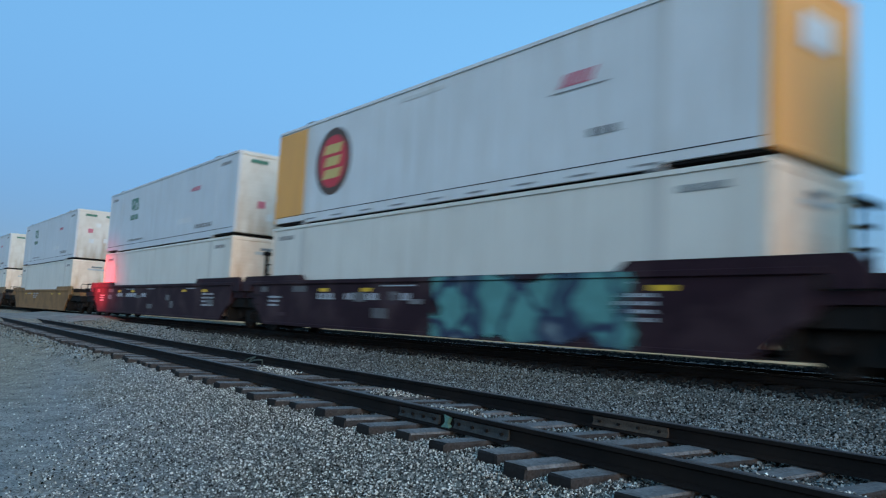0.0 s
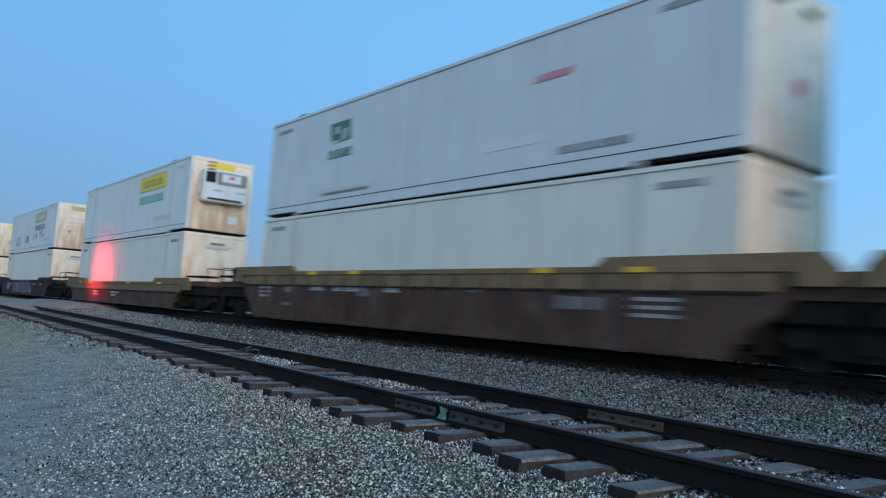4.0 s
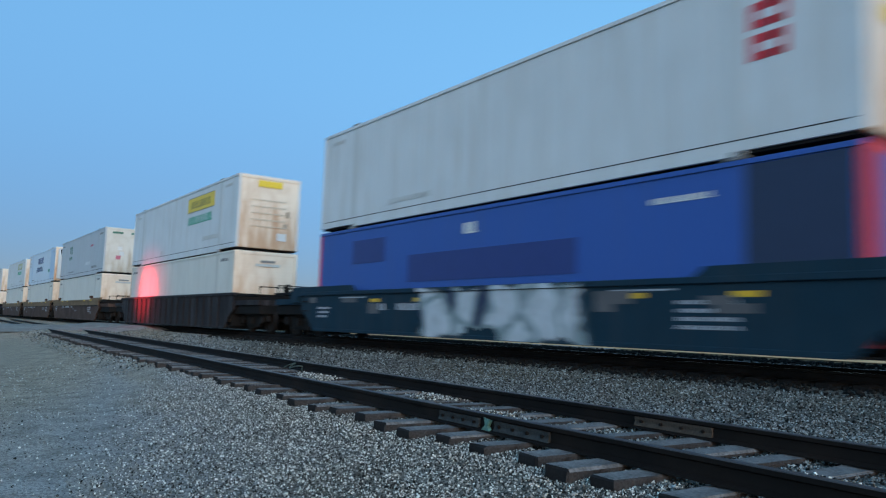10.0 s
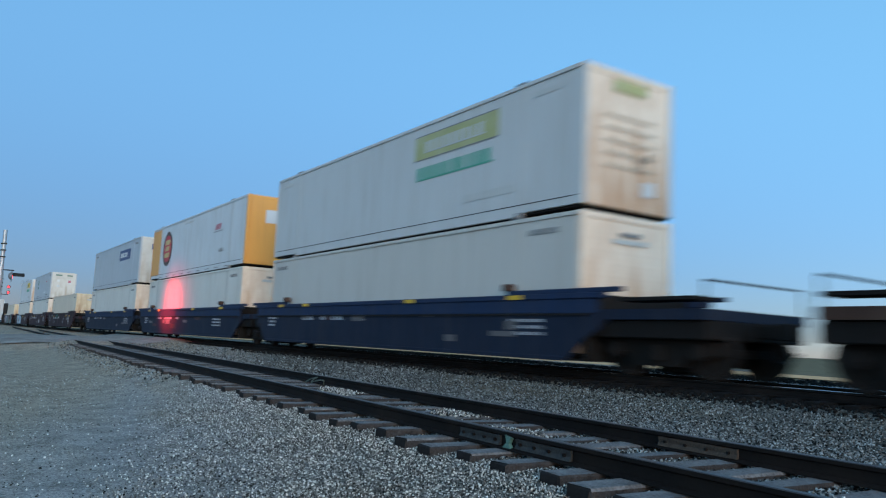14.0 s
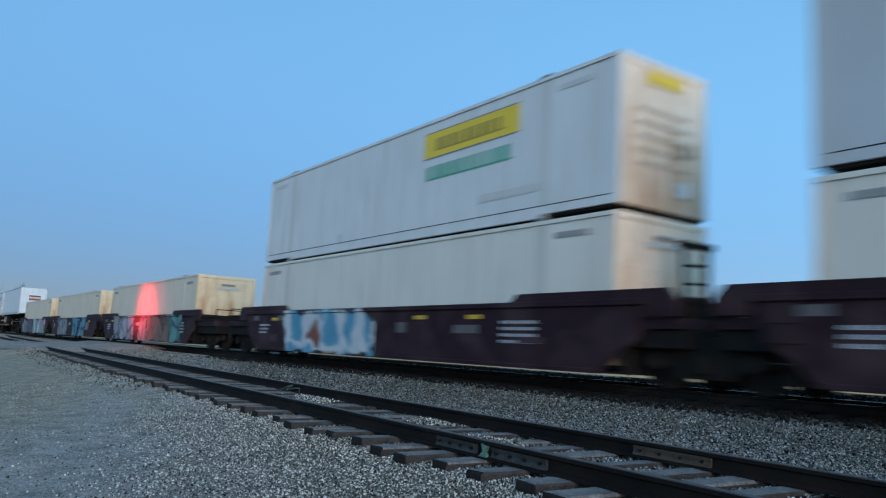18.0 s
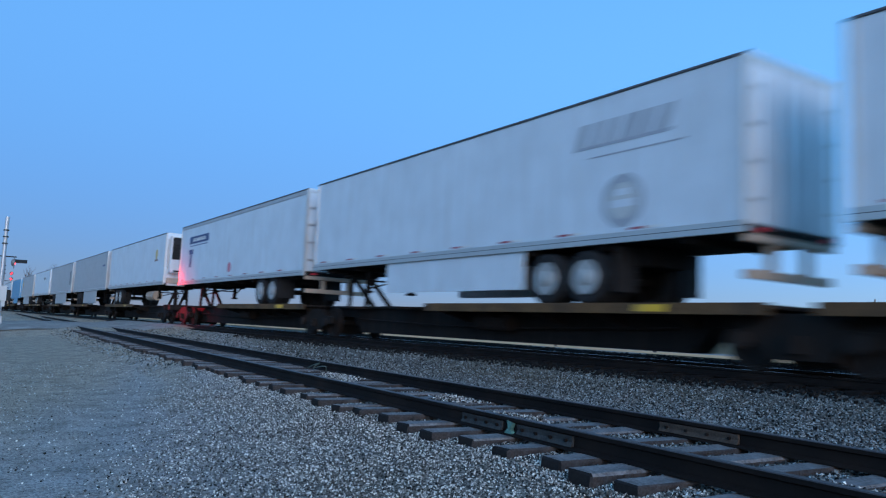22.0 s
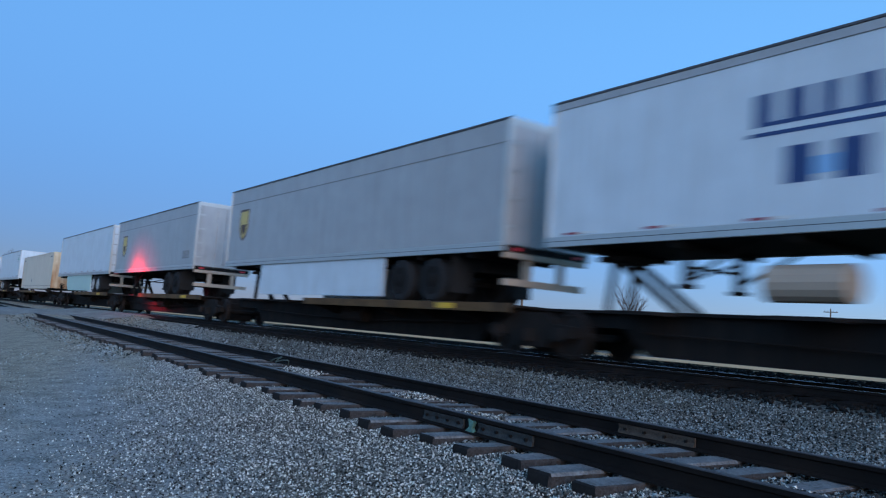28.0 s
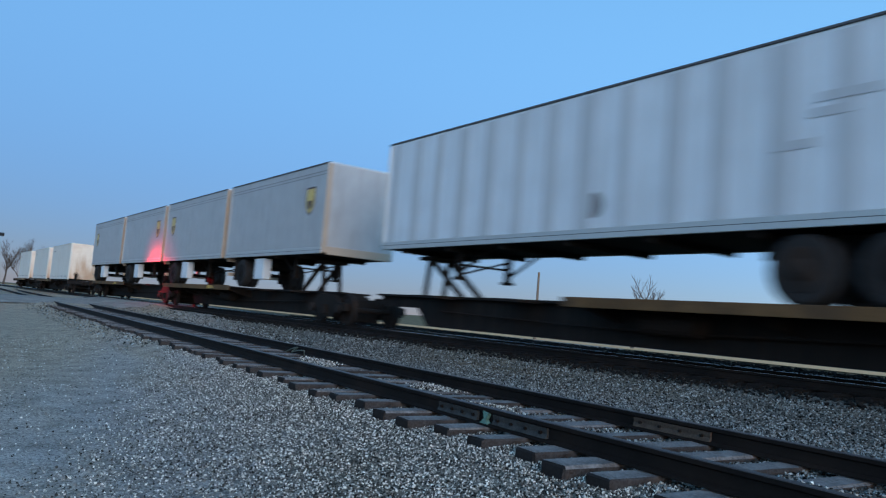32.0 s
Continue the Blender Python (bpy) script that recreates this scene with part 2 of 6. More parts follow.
RUST, GRIME = (0.16, 0.075, 0.035), (0.10, 0.085, 0.07)
M = {
    "white": mat("white_container_paint", (0.53, 0.543, 0.55), 0.5, dirt=(0.33, 0.28, 0.22), dirt_amount=0.42, streak=True, vary=0.1, scale=0.7, bump=0.01),
    "dingy": mat("dingy_grey_white_paint", (0.46, 0.465, 0.46), 0.5, dirt=(0.28, 0.24, 0.19), dirt_amount=0.35, streak=True, vary=0.06, scale=0.5, bump=0.01),
    "lower_dingy": mat("dingy_warm_white_paint", (0.455, 0.435, 0.40), 0.5, dirt=(0.28, 0.23, 0.18), dirt_amount=0.35, streak=True, vary=0.06, scale=0.5, bump=0.01),
    "end_white": rusty_end("white_end_smeared_with_rust", (0.70, 0.575, 0.46), (0.43, 0.24, 0.13), -0.5, 3.2),
    "end_grey": rusty_end("grey_end_smeared_with_dirt", (0.55, 0.51, 0.45), (0.34, 0.25, 0.17), -0.8, 2.0),
    "end_cream": rusty_end("cream_end_smeared_with_rust", (0.64, 0.51, 0.34), (0.32, 0.14, 0.05), -0.4, 3.6),
    "dull_letter": mat("dull_grey_lettering", (0.30, 0.32, 0.35), 0.6, vary=0.15),
    "end_line": mat("faded_brown_lettering", (0.48, 0.40, 0.31), 0.6, vary=0.15),
    "olive": mat("faded_olive_banner", (0.34, 0.34, 0.15), 0.5, vary=0.12, dirt=(0.42, 0.42, 0.38), dirt_amount=0.5),
    "olive_car": mat("olive_tan_car_paint", (0.135, 0.095, 0.052), 0.65, dirt=(0.12, 0.09, 0.06), dirt_amount=0.6, streak=True, vary=0.18),
    "blue_car": mat("blue_car_paint", (0.012, 0.025, 0.06), 0.68, dirt=(0.05, 0.045, 0.04), dirt_amount=0.4, streak=True, vary=0.2),
    "cream": mat("cream_container_paint", (0.565, 0.48, 0.38), 0.5, dirt=(0.36, 0.26, 0.18), dirt_amount=0.35, streak=True, vary=0.1, scale=0.7, bump=0.01),
    "grey": mat("pale_grey_container_paint", (0.385, 0.41, 0.435), 0.5, dirt=(0.28, 0.26, 0.23), dirt_amount=0.4, streak=True, vary=0.1, scale=0.7, bump=0.01),
    "trailer": mat("white_trailer_skin", (0.505, 0.555, 0.595), 0.4, dirt=(0.34, 0.33, 0.31), dirt_amount=0.4, streak=True, vary=0.12, scale=1.4, bump=0.01),
    "grey_trailer": mat("grey_trailer_skin", (0.315, 0.322, 0.33), 0.4, dirt=(0.20, 0.19, 0.17), dirt_amount=0.45, streak=True, vary=0.16, scale=1.6, bump=0.01),
    "blue_trailer": mat("blue_trailer_paint", (0.07, 0.235, 0.39), 0.45, dirt=(0.2, 0.2, 0.2), dirt_amount=0.25, streak=True, vary=0.06, scale=0.5, bump=0.01),
    "blue_box": mat("deep_blue_container_paint", (0.02, 0.075, 0.29), 0.5, dirt=GRIME, dirt_amount=0.15, streak=True, vary=0.06, scale=0.5, bump=0.01),
    "blue_panel": mat("dull_dark_blue_vinyl", (0.018, 0.035, 0.15), 0.5, vary=0.1),
    "navy": mat("dark_navy_paint", (0.015, 0.025, 0.06), 0.5, vary=0.1),
    "orange": mat("orange_container_paint", (0.66, 0.30, 0.065), 0.5, dirt=(0.4, 0.18, 0.06), dirt_amount=0.3, streak=True, vary=0.06, scale=0.5, bump=0.01),
    "rail_alu": mat("dull_aluminium_rail", (0.45, 0.45, 0.44), 0.45, 0.6, vary=0.1),
    "dark_rail": mat("dark_edge_rail", (0.06, 0.06, 0.065), 0.5, vary=0.15),
    "gap": mat("black_rubber", (0.015, 0.015, 0.016), 0.8, vary=0.2),
    "under": mat("grimy_black_underframe_steel", (0.009, 0.0085, 0.0085), 0.85, vary=0.3, dirt=(0.03, 0.018, 0.012), dirt_amount=0.4),
    "truck": mat("rusty_cast_steel", (0.012, 0.010, 0.009), 0.8, vary=0.3, dirt=(0.04, 0.022, 0.014), dirt_amount=0.4),
    "wheel": mat("worn_wheel_steel", (0.018, 0.015, 0.014), 0.7, 0.2, vary=0.2, dirt=(0.07, 0.04, 0.025), dirt_amount=0.5),
    "tyre": mat("tyre_rubber", (0.02, 0.02, 0.021), 0.8, vary=0.2),
    "hub": mat("pale_painted_wheel_disc", (0.33, 0.33, 0.32), 0.5, 0.3, vary=0.15, dirt=GRIME, dirt_amount=0.4),
    "maroon": mat("dark_maroon_car_paint", (0.020, 0.0085, 0.0125), 0.65, dirt=(0.072, 0.043, 0.046), dirt_amount=0.7, vary=0.35),
    "tan": mat("tan_car_paint", (0.135, 0.067, 0.036), 0.65, dirt=(0.06, 0.038, 0.028), dirt_amount=0.85, vary=0.35, scale=1.2),
    "brown": mat("rust_brown_car_paint", (0.055, 0.031, 0.024), 0.7, dirt=(0.095, 0.066, 0.052), dirt_amount=0.75, vary=0.4, scale=1.2),
    "band_tan": mat("worn_tan_top_band", (0.165, 0.108, 0.062), 0.65, dirt=(0.08, 0.055, 0.035), dirt_amount=0.8, vary=0.3),
    "dim_spray": mat("dim_grey_spray_paint", (0.085, 0.08, 0.082), 0.6, vary=0.3, scale=4),
    "scuff": mat("scuffed_grey_label", (0.16, 0.155, 0.16), 0.7, vary=0.35, scale=6),
    "faint_maroon": mat("faded_maroon_patch", (0.05, 0.03, 0.036), 0.7, vary=0.4, scale=4),
    "tan_old": mat("dull_tan_car_paint", (0.13, 0.077, 0.044), 0.65, dirt=(0.06, 0.04, 0.028), dirt_amount=0.85, vary=0.35, scale=1.2),
    "pale_grey": mat("light_grey_container_paint", (0.475, 0.50, 0.525), 0.5, dirt=(0.33, 0.31, 0.28), dirt_amount=0.4, streak=True, vary=0.1, scale=0.7, bump=0.01),
    "blue_white": mat("bluish_white_container_paint", (0.50, 0.57, 0.64), 0.45, dirt=(0.36, 0.36, 0.36), dirt_amount=0.3, streak=True, vary=0.08, scale=0.7, bump=0.01),
    "black_rib": mat("sooty_black_car_paint", (0.017, 0.0145, 0.016), 0.7, dirt=(0.085, 0.08, 0.082), dirt_amount=0.75, streak=True, vary=0.3),
    "ochre_car": mat("ochre_brown_car_paint", (0.22, 0.118, 0.05), 0.65, dirt=(0.085, 0.05, 0.032), dirt_amount=0.8, vary=0.25),
    "teal": mat("dark_teal_car_paint", (0.007, 0.026, 0.042), 0.68, dirt=(0.05, 0.05, 0.05), dirt_amount=0.35, streak=True, vary=0.2),
    "navy_car": mat("navy_car_paint", (0.010, 0.016, 0.032), 0.68, dirt=(0.05, 0.045, 0.045), dirt_amount=0.4, streak=True, vary=0.2),
    "black_car": mat("grimy_black_car_paint", (0.010, 0.009, 0.009), 0.8, dirt=(0.06, 0.04, 0.03), dirt_amount=0.4, streak=True, vary=0.25),
    "yellow": mat("yellow_marking", (0.58, 0.34, 0.02), 0.6, vary=0.25, dirt=GRIME, dirt_amount=0.7),
    "banner_ink": mat("dark_olive_banner_ink", (0.30, 0.22, 0.03), 0.5, vary=0.1),
    "lower_white": mat("warm_white_container_paint", (0.56, 0.535, 0.485), 0.5, dirt=(0.36, 0.29, 0.22), dirt_amount=0.42, streak=True, vary=0.1, scale=0.7, bump=0.01),
    "banner": mat("yellow_banner_vinyl", (0.66, 0.45, 0.03), 0.45, vary=0.06),
    "green": mat("green_lettering_vinyl", (0.05, 0.28, 0.19), 0.5, vary=0.1),
    "dark_green": mat("dark_green_vinyl", (0.045, 0.14, 0.095), 0.5, vary=0.1),
    "red": mat("red_vinyl", (0.5, 0.03, 0.04), 0.5, vary=0.1),
    "tape_red": mat("dull_red_tape", (0.26, 0.05, 0.06), 0.5, vary=0.2),
    "pink": mat("pinkish_red_vinyl", (0.45, 0.13, 0.17), 0.5, vary=0.1),
    "dark_blue": mat("dark_blue_vinyl", (0.02, 0.045, 0.14), 0.5, vary=0.1),
    "light_blue": mat("light_blue_vinyl", (0.22, 0.40, 0.62), 0.5, vary=0.1),
    "pale_blue": mat("pale_blue_vinyl", (0.38, 0.49, 0.62), 0.5, vary=0.1),
    "gold": mat("gold_vinyl", (0.50, 0.36, 0.11), 0.45, vary=0.1),
    "seal_brown": mat("dark_brown_vinyl", (0.07, 0.035, 0.02), 0.5, vary=0.1),
    "mark": mat("grey_marking", (0.18, 0.18, 0.18), 0.6, vary=0.15),
    "pale_mark": mat("pale_marking", (0.55, 0.55, 0.53), 0.6, vary=0.15),
    "faint": mat("faded_marking", (0.42, 0.43, 0.42), 0.6, vary=0.1),
    "brown_spray": mat("brown_spray_paint", (0.20, 0.125, 0.09), 0.6, vary=0.25, scale=4),
    "ballast": mat("grey_ballast_stone", (0.135, 0.145, 0.142), 0.9, vary=0.3, scale=12, fine=110, bump=0.5, island=3.0),
    # oily stone, darkened further to put the train's shade into its colour
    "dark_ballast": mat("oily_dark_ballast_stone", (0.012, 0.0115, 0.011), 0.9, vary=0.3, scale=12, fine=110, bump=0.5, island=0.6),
    "pale_stone": mat("pale_limestone_gravel", (0.268, 0.26, 0.236), 0.9, vary=0.3, scale=12, fine=110, bump=0.5, island=3.1),
    "ground": gravel("grey_gravel_ground", (0.243, 0.23, 0.215), 0.017, 0.95, (0.285, 0.23, 0.165), 0.75, (0.37, 0.39, 0.38)),
    # far road: the orange of warm light is put into the concrete's colour
    "concrete": mat("pale_sunlit_concrete", (0.60, 0.35, 0.19), 0.9, vary=0.12, scale=0.5, fine=40, bump=0.1),
    "road": mat("pale_worn_asphalt", (0.25, 0.235, 0.215), 0.85, vary=0.4, scale=1.5, fine=30, bump=0.5, dirt=(0.15, 0.13, 0.11), dirt_amount=0.8),
    "field": mat("dry_winter_grass", (0.16, 0.13, 0.085), 0.95, vary=0.4, scale=0.5, fine=8, bump=0.6),
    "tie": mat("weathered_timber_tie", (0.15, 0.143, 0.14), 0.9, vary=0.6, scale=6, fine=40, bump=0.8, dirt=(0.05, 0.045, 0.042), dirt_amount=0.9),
    # creosoted sides and ends also carry shade in their colour, the ends most
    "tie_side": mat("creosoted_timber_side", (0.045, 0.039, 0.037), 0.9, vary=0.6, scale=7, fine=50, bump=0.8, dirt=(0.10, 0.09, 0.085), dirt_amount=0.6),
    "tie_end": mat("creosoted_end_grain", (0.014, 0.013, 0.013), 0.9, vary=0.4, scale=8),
    # running-line ties, near-black because shade under the train is in the colour
    "shaded_oily_tie": mat("oil_blackened_tie", (0.008, 0.0075, 0.0075), 0.85, vary=0.4, scale=6),
    "rail": mat("rusty_rail_steel", (0.0085, 0.007, 0.0065), 0.75, 0.2, vary=0.3, scale=5, fine=50, dirt=(0.045, 0.028, 0.02), dirt_amount=0.35),
    "rail_top": mat("worn_rail_head", (0.055, 0.047, 0.046), 0.5, 0.3, vary=0.2),
    "shiny": mat("polished_rail_head", (0.55, 0.54, 0.52), 0.25, 1.0, vary=0.08),
    "wood": mat("weathered_pole_wood", (0.17, 0.13, 0.10), 0.9, vary=0.3),
    "galv": mat("galvanised_steel", (0.375, 0.385, 0.395), 0.45, 0.6, vary=0.15),
    "box_grey": mat("pale_cabinet_paint", (0.42, 0.42, 0.41), 0.5, vary=0.1, dirt=GRIME, dirt_amount=0.2),
    "black": mat("matt_black_paint", (0.02, 0.02, 0.02), 0.7, vary=0.2),
    "red_lens": mat("lit_red_lens", (1.0, 0.02, 0.03), 0.3, emit=6.0),
    "bark": mat("bare_bark", (0.085, 0.07, 0.062), 0.9, vary=0.3),
    "wall_tan": mat("far_tan_wall", (0.35, 0.28, 0.22), 0.8, vary=0.1),
}


for far_stuff in ("field", "concrete", "road"):
    M[far_stuff].node_tree.nodes["Principled BSDF"].inputs["Specular IOR Level"].default_value = 0.0


# ---- mesh helpers ----
def box(bm, x0, x1, y0, y1, z0, z1):
    v = [bm.verts.new(c) for c in ((x0, y0, z0), (x1, y0, z0), (x1, y1, z0), (x0, y1, z0), (x0, y0, z1), (x1, y0, z1), (x1, y1, z1), (x0, y1, z1))]
    for f in ((3, 2, 1, 0), (4, 5, 6, 7), (0, 1, 5, 4), (1, 2, 6, 5), (2, 3, 7, 6), (3, 0, 4, 7)):
        bm.faces.new([v[i] for i in f])


def prism(bm, outline, axis, a, b):
    """An outline of 2D points drawn out along an axis from a to b (axis y: points are x, z; x: y, z; z: x, y)."""
    def put(p, w):
        return {"y": (p[0], w, p[1]), "x": (w, p[0], p[1]), "z": (p[0], p[1], w)}[axis]
    lo, hi = [bm.verts.new(put(p, a)) for p in outline], [bm.verts.new(put(p, b)) for p in outline]
    n = len(outline)
    bm.faces.new(lo), bm.faces.new(hi[::-1])
    for i in range(n):
        bm.faces.new((lo[i], hi[i], hi[(i + 1) % n], lo[(i + 1) % n]))
    bmesh.ops.recalc_face_normals(bm, faces=bm.faces[:])


def tube(bm, p, q, r, r2=None, sides=10):
    """A round bar from p to q."""
    p, q, r2 = Vector(p), Vector(q), r if r2 is None else r2
    turn = (q - p).to_track_quat("Z", "Y")
    rings = []
    for c, rad in ((p, r), (q, r2)):
        rings.append([bm.verts.new(c + turn @ Vector((rad * math.cos(a), rad * math.sin(a), 0))) for a in (2 * math.pi * i / sides for i in range(sides))])
    for i in range(sides):
        bm.faces.new((rings[0][i], rings[0][(i + 1) % sides], rings[1][(i + 1) % sides], rings[1][i]))
    bm.faces.new(rings[0][::-1]), bm.faces.new(rings[1])


def lathe(bm, profile, centre, sides=20):
    """Radius and offset pairs turned round the y axis through the centre."""
    rings = [[bm.verts.new((centre[0] + r * math.cos(a), centre[1] + o, centre[2] + r * math.sin(a))) for a in (2 * math.pi * i / sides for i in range(sides))] for r, o in profile]
    for a, b in zip(rings, rings[1:]):
        for i in range(sides):
            bm.faces.new((a[i], a[(i + 1) % sides], b[(i + 1) % sides], b[i]))
    bm.faces.new(rings[0]), bm.faces.new(rings[-1][::-1])
    bmesh.ops.recalc_face_normals(bm, faces=bm.faces[:])


def ring(bm, c, r, t, n=18, k=6):
    """A torus in the y-z plane."""
    rows = [[bm.verts.new((c[0] + t * math.sin(2 * math.pi * j / k), c[1] + (r + t * math.cos(2 * math.pi * j / k)) * math.cos(2 * math.pi * i / n), c[2] + (r + t * math.cos(2 * math.pi * j / k)) * math.sin(2 * math.pi * i / n))) for j in range(k)] for i in range(n)]
    for i in range(n):
        for j in range(k):
            bm.faces.new((rows[i][j], rows[(i + 1) % n][j], rows[(i + 1) % n][(j + 1) % k], rows[i][(j + 1) % k]))


def bevel(bm, w=0.01, seg=1):
    bmesh.ops.bevel(bm, geom=bm.edges[:], offset=w, segments=seg, affect="EDGES", clamp_overlap=True)


def mesh_of(name, bm, material):
    me = bpy.data.meshes.new(name)
    bm.to_mesh(me)
    bm.free()
    for m in (material if isinstance(material, (list, tuple)) else [material]):
        me.materials.append(m)
    return me


def part(name, bm, material, parent, label=""):
    ob = new(name, mesh_of(name, bm, material))
    ob.parent = parent
    return tagged(ob, label)


def again(ob, parent, at=(0, 0, 0), turn=(0, 0, 0)):
    """Another part on the same mesh."""
    c = new(ob.name.split(".")[0], ob.data)
    c.parent = parent
    c.matrix_basis = pose(*at, *turn)
    return tagged(c, ob.get("label", ""))


def block(name, material, parent, x0, x1, y0, y1, z0, z1, label="", soft=0.0):
    bm = bmesh.new()
    box(bm, x0, x1, y0, y1, z0, z1)
    if soft:
        bevel(bm, soft)
    return part(name, bm, material, parent, label)


def thing(name, label, category, group="", kind="", at=None):
    ob = new(name)
    ob.empty_display_size = 0.2
    if at:
        ob.matrix_basis = pose(*at)
    return tagged(ob, label, category, group, kind)


# ---- plan ----
RAIL_Z, MAIN_Y = -0.10, 11.48      # head of the running line's rails, and its middle
SIDE_Z, SIDE_Y, SIDE_SLOPE = -0.36, 4.60, -0.045   # the near siding runs slightly towards the line
SPEED = 26.08
NEAR = -1.295                      # near face of boxes, from the car's middle
ROAD_X = (-53.0, -40.2)


def siding_y(x):
    return SIDE_Y + SIDE_SLOPE * x


def ground_z(x, y):
    s = siding_y(max(x, -60.0))
    pts = ((-60, -1.05), (s - 6, -0.98), (s - 3.2, -0.86), (s - 1.75, -0.69), (s - 1.40, -0.598), (s - 1.1, -0.56), (s - 0.55, -0.545), (s + 0.6, -0.545), (s + 0.85, -0.54), (s + 1.4, -0.545),
           (8.6, -0.66), (9.3, -0.56), (10.0, -0.32), (10.3, -0.29), (12.5, -0.27), (13.1, -0.10), (13.9, -0.078), (14.9, -0.95), (20, -1.05), (4000, -1.05))
    ys = [p[0] for p in pts]
    z = float(np.interp(y, ys, [p[1] for p in pts]))
    if ROAD_X[0] - 6 < x < ROAD_X[1] + 3:
        k = min(1.0, (x - ROAD_X[0] + 6) / 6, (ROAD_X[1] + 3 - x) / 3)
        z = max(z, z * (1 - k) + k * (road_z(y) - 0.008)) if y < 30 else z
    return z


def road_z(y):
    return float(np.interp(y, (-30, 0, 3.5, 5.2, 8.4, 9.9, 13.0, 17.0, 24), (-0.95, -0.75, -0.42, -0.35, -0.33, -0.12, -0.12, -0.55, -0.95)))


# ---- ground ----
def sheet(name, xs, ys, height, material):
    verts = [(x, y, height(x, y)) for x in xs for y in ys]
    n = len(ys)
    faces = [(i * n + j, (i + 1) * n + j, (i + 1) * n + j + 1, i * n + j + 1) for i in range(len(xs) - 1) for j in range(n - 1)]
    me = bpy.data.meshes.new(name)
    me.from_pydata(verts, [], faces)
    me.materials.append(material)
    for p in me.polygons:
        p.use_smooth = True
    return new(name, me)


def bumpy(x, y):
    near = math.exp(-((x + 6) / 14) ** 2 - ((y - 5) / 9) ** 2)
    wave = noise.noise((x * 0.9, y * 0.9, 3.1)) * 0.03 + noise.noise((x * 0.25, y * 0.25, 7.7)) * 0.05
    return ground_z(x, y) + wave * near * (0.35 if abs(y - siding_y(x)) < 1.5 or y > 9 else 1.0) - 0.01


XS = sorted({*np.linspace(-64, 8, 181).round(3), *np.linspace(-400, -70, 30), *np.linspace(12, 200, 20), -4000.0, -1500.0, 600.0, 1500.0, 4000.0})
YS = sorted({*np.linspace(-3, 15, 121).round(3), *np.linspace(-40, -4, 12), 16.0, 18.0, 20.0, 26.0, 40.0, 80.0, 200.0, 600.0, 1500.0, 4000.0, -4000.0, -1000.0, -200.0})
tagged(sheet("ground", XS, YS, bumpy, M["ground"]), "grey gravel ground beside the railway", "ground", kind="structure")
fy = [14.2, 16.0, 18.0, 21.0, 40.0, 120.0, 400.0, 1200.0, 3900.0]
tagged(sheet("field", [-3900.0, -900.0, -200.0, *np.linspace(-120, 120, 30), 300.0, 3900.0], fy, lambda x, y: -1.0 + (0.0 if y > 15 else -0.02), M["field"]), "dry pale winter grass beyond the railway", "field", kind="structure")
tagged(sheet("far_road", [-3000.0, -300.0, -100.0, 0.0, 100.0, 600.0, 3000.0], [45.0, 47.0, 50.0, 53.0], lambda x, y: -0.93, M["concrete"]), "pale paved road running beside the railway", "road", kind="structure")
tagged(sheet("crossing_road", [ROAD_X[0] - 1.2, *np.linspace(ROAD_X[0], ROAD_X[1], 5), ROAD_X[1] + 1.2], [-200.0, -30.0, 0.0, 2.0, 3.5, 5.2, 6.8, 8.4, 9.2, 9.9, 11.5, 13.0, 15.0, 17.0, 20.0, 24.0, 60.0], lambda x, y: road_z(y) - (0.0 if ROAD_X[0] - 0.1 < x < ROAD_X[1] + 0.1 else 0.12), M["road"]), "pale worn road over the level crossing", "road", kind="structure")


GX, GY = np.arange(-42.0, 1.01, 0.1), np.arange(-3.0, 14.61, 0.1)
GRID = np.array([[bumpy(x, y) for y in GY] for x in GX])


def height(x, y):
    """Ground height at many places."""
    i, j = (x - GX[0]) / 0.1, (y - GY[0]) / 0.1
    a, b = i.astype(int), j.astype(int)
    u, v = i - a, j - b
    return GRID[a, b] * (1 - u) * (1 - v) + GRID[a + 1, b] * u * (1 - v) + GRID[a, b + 1] * (1 - u) * v + GRID[a + 1, b + 1] * u * v


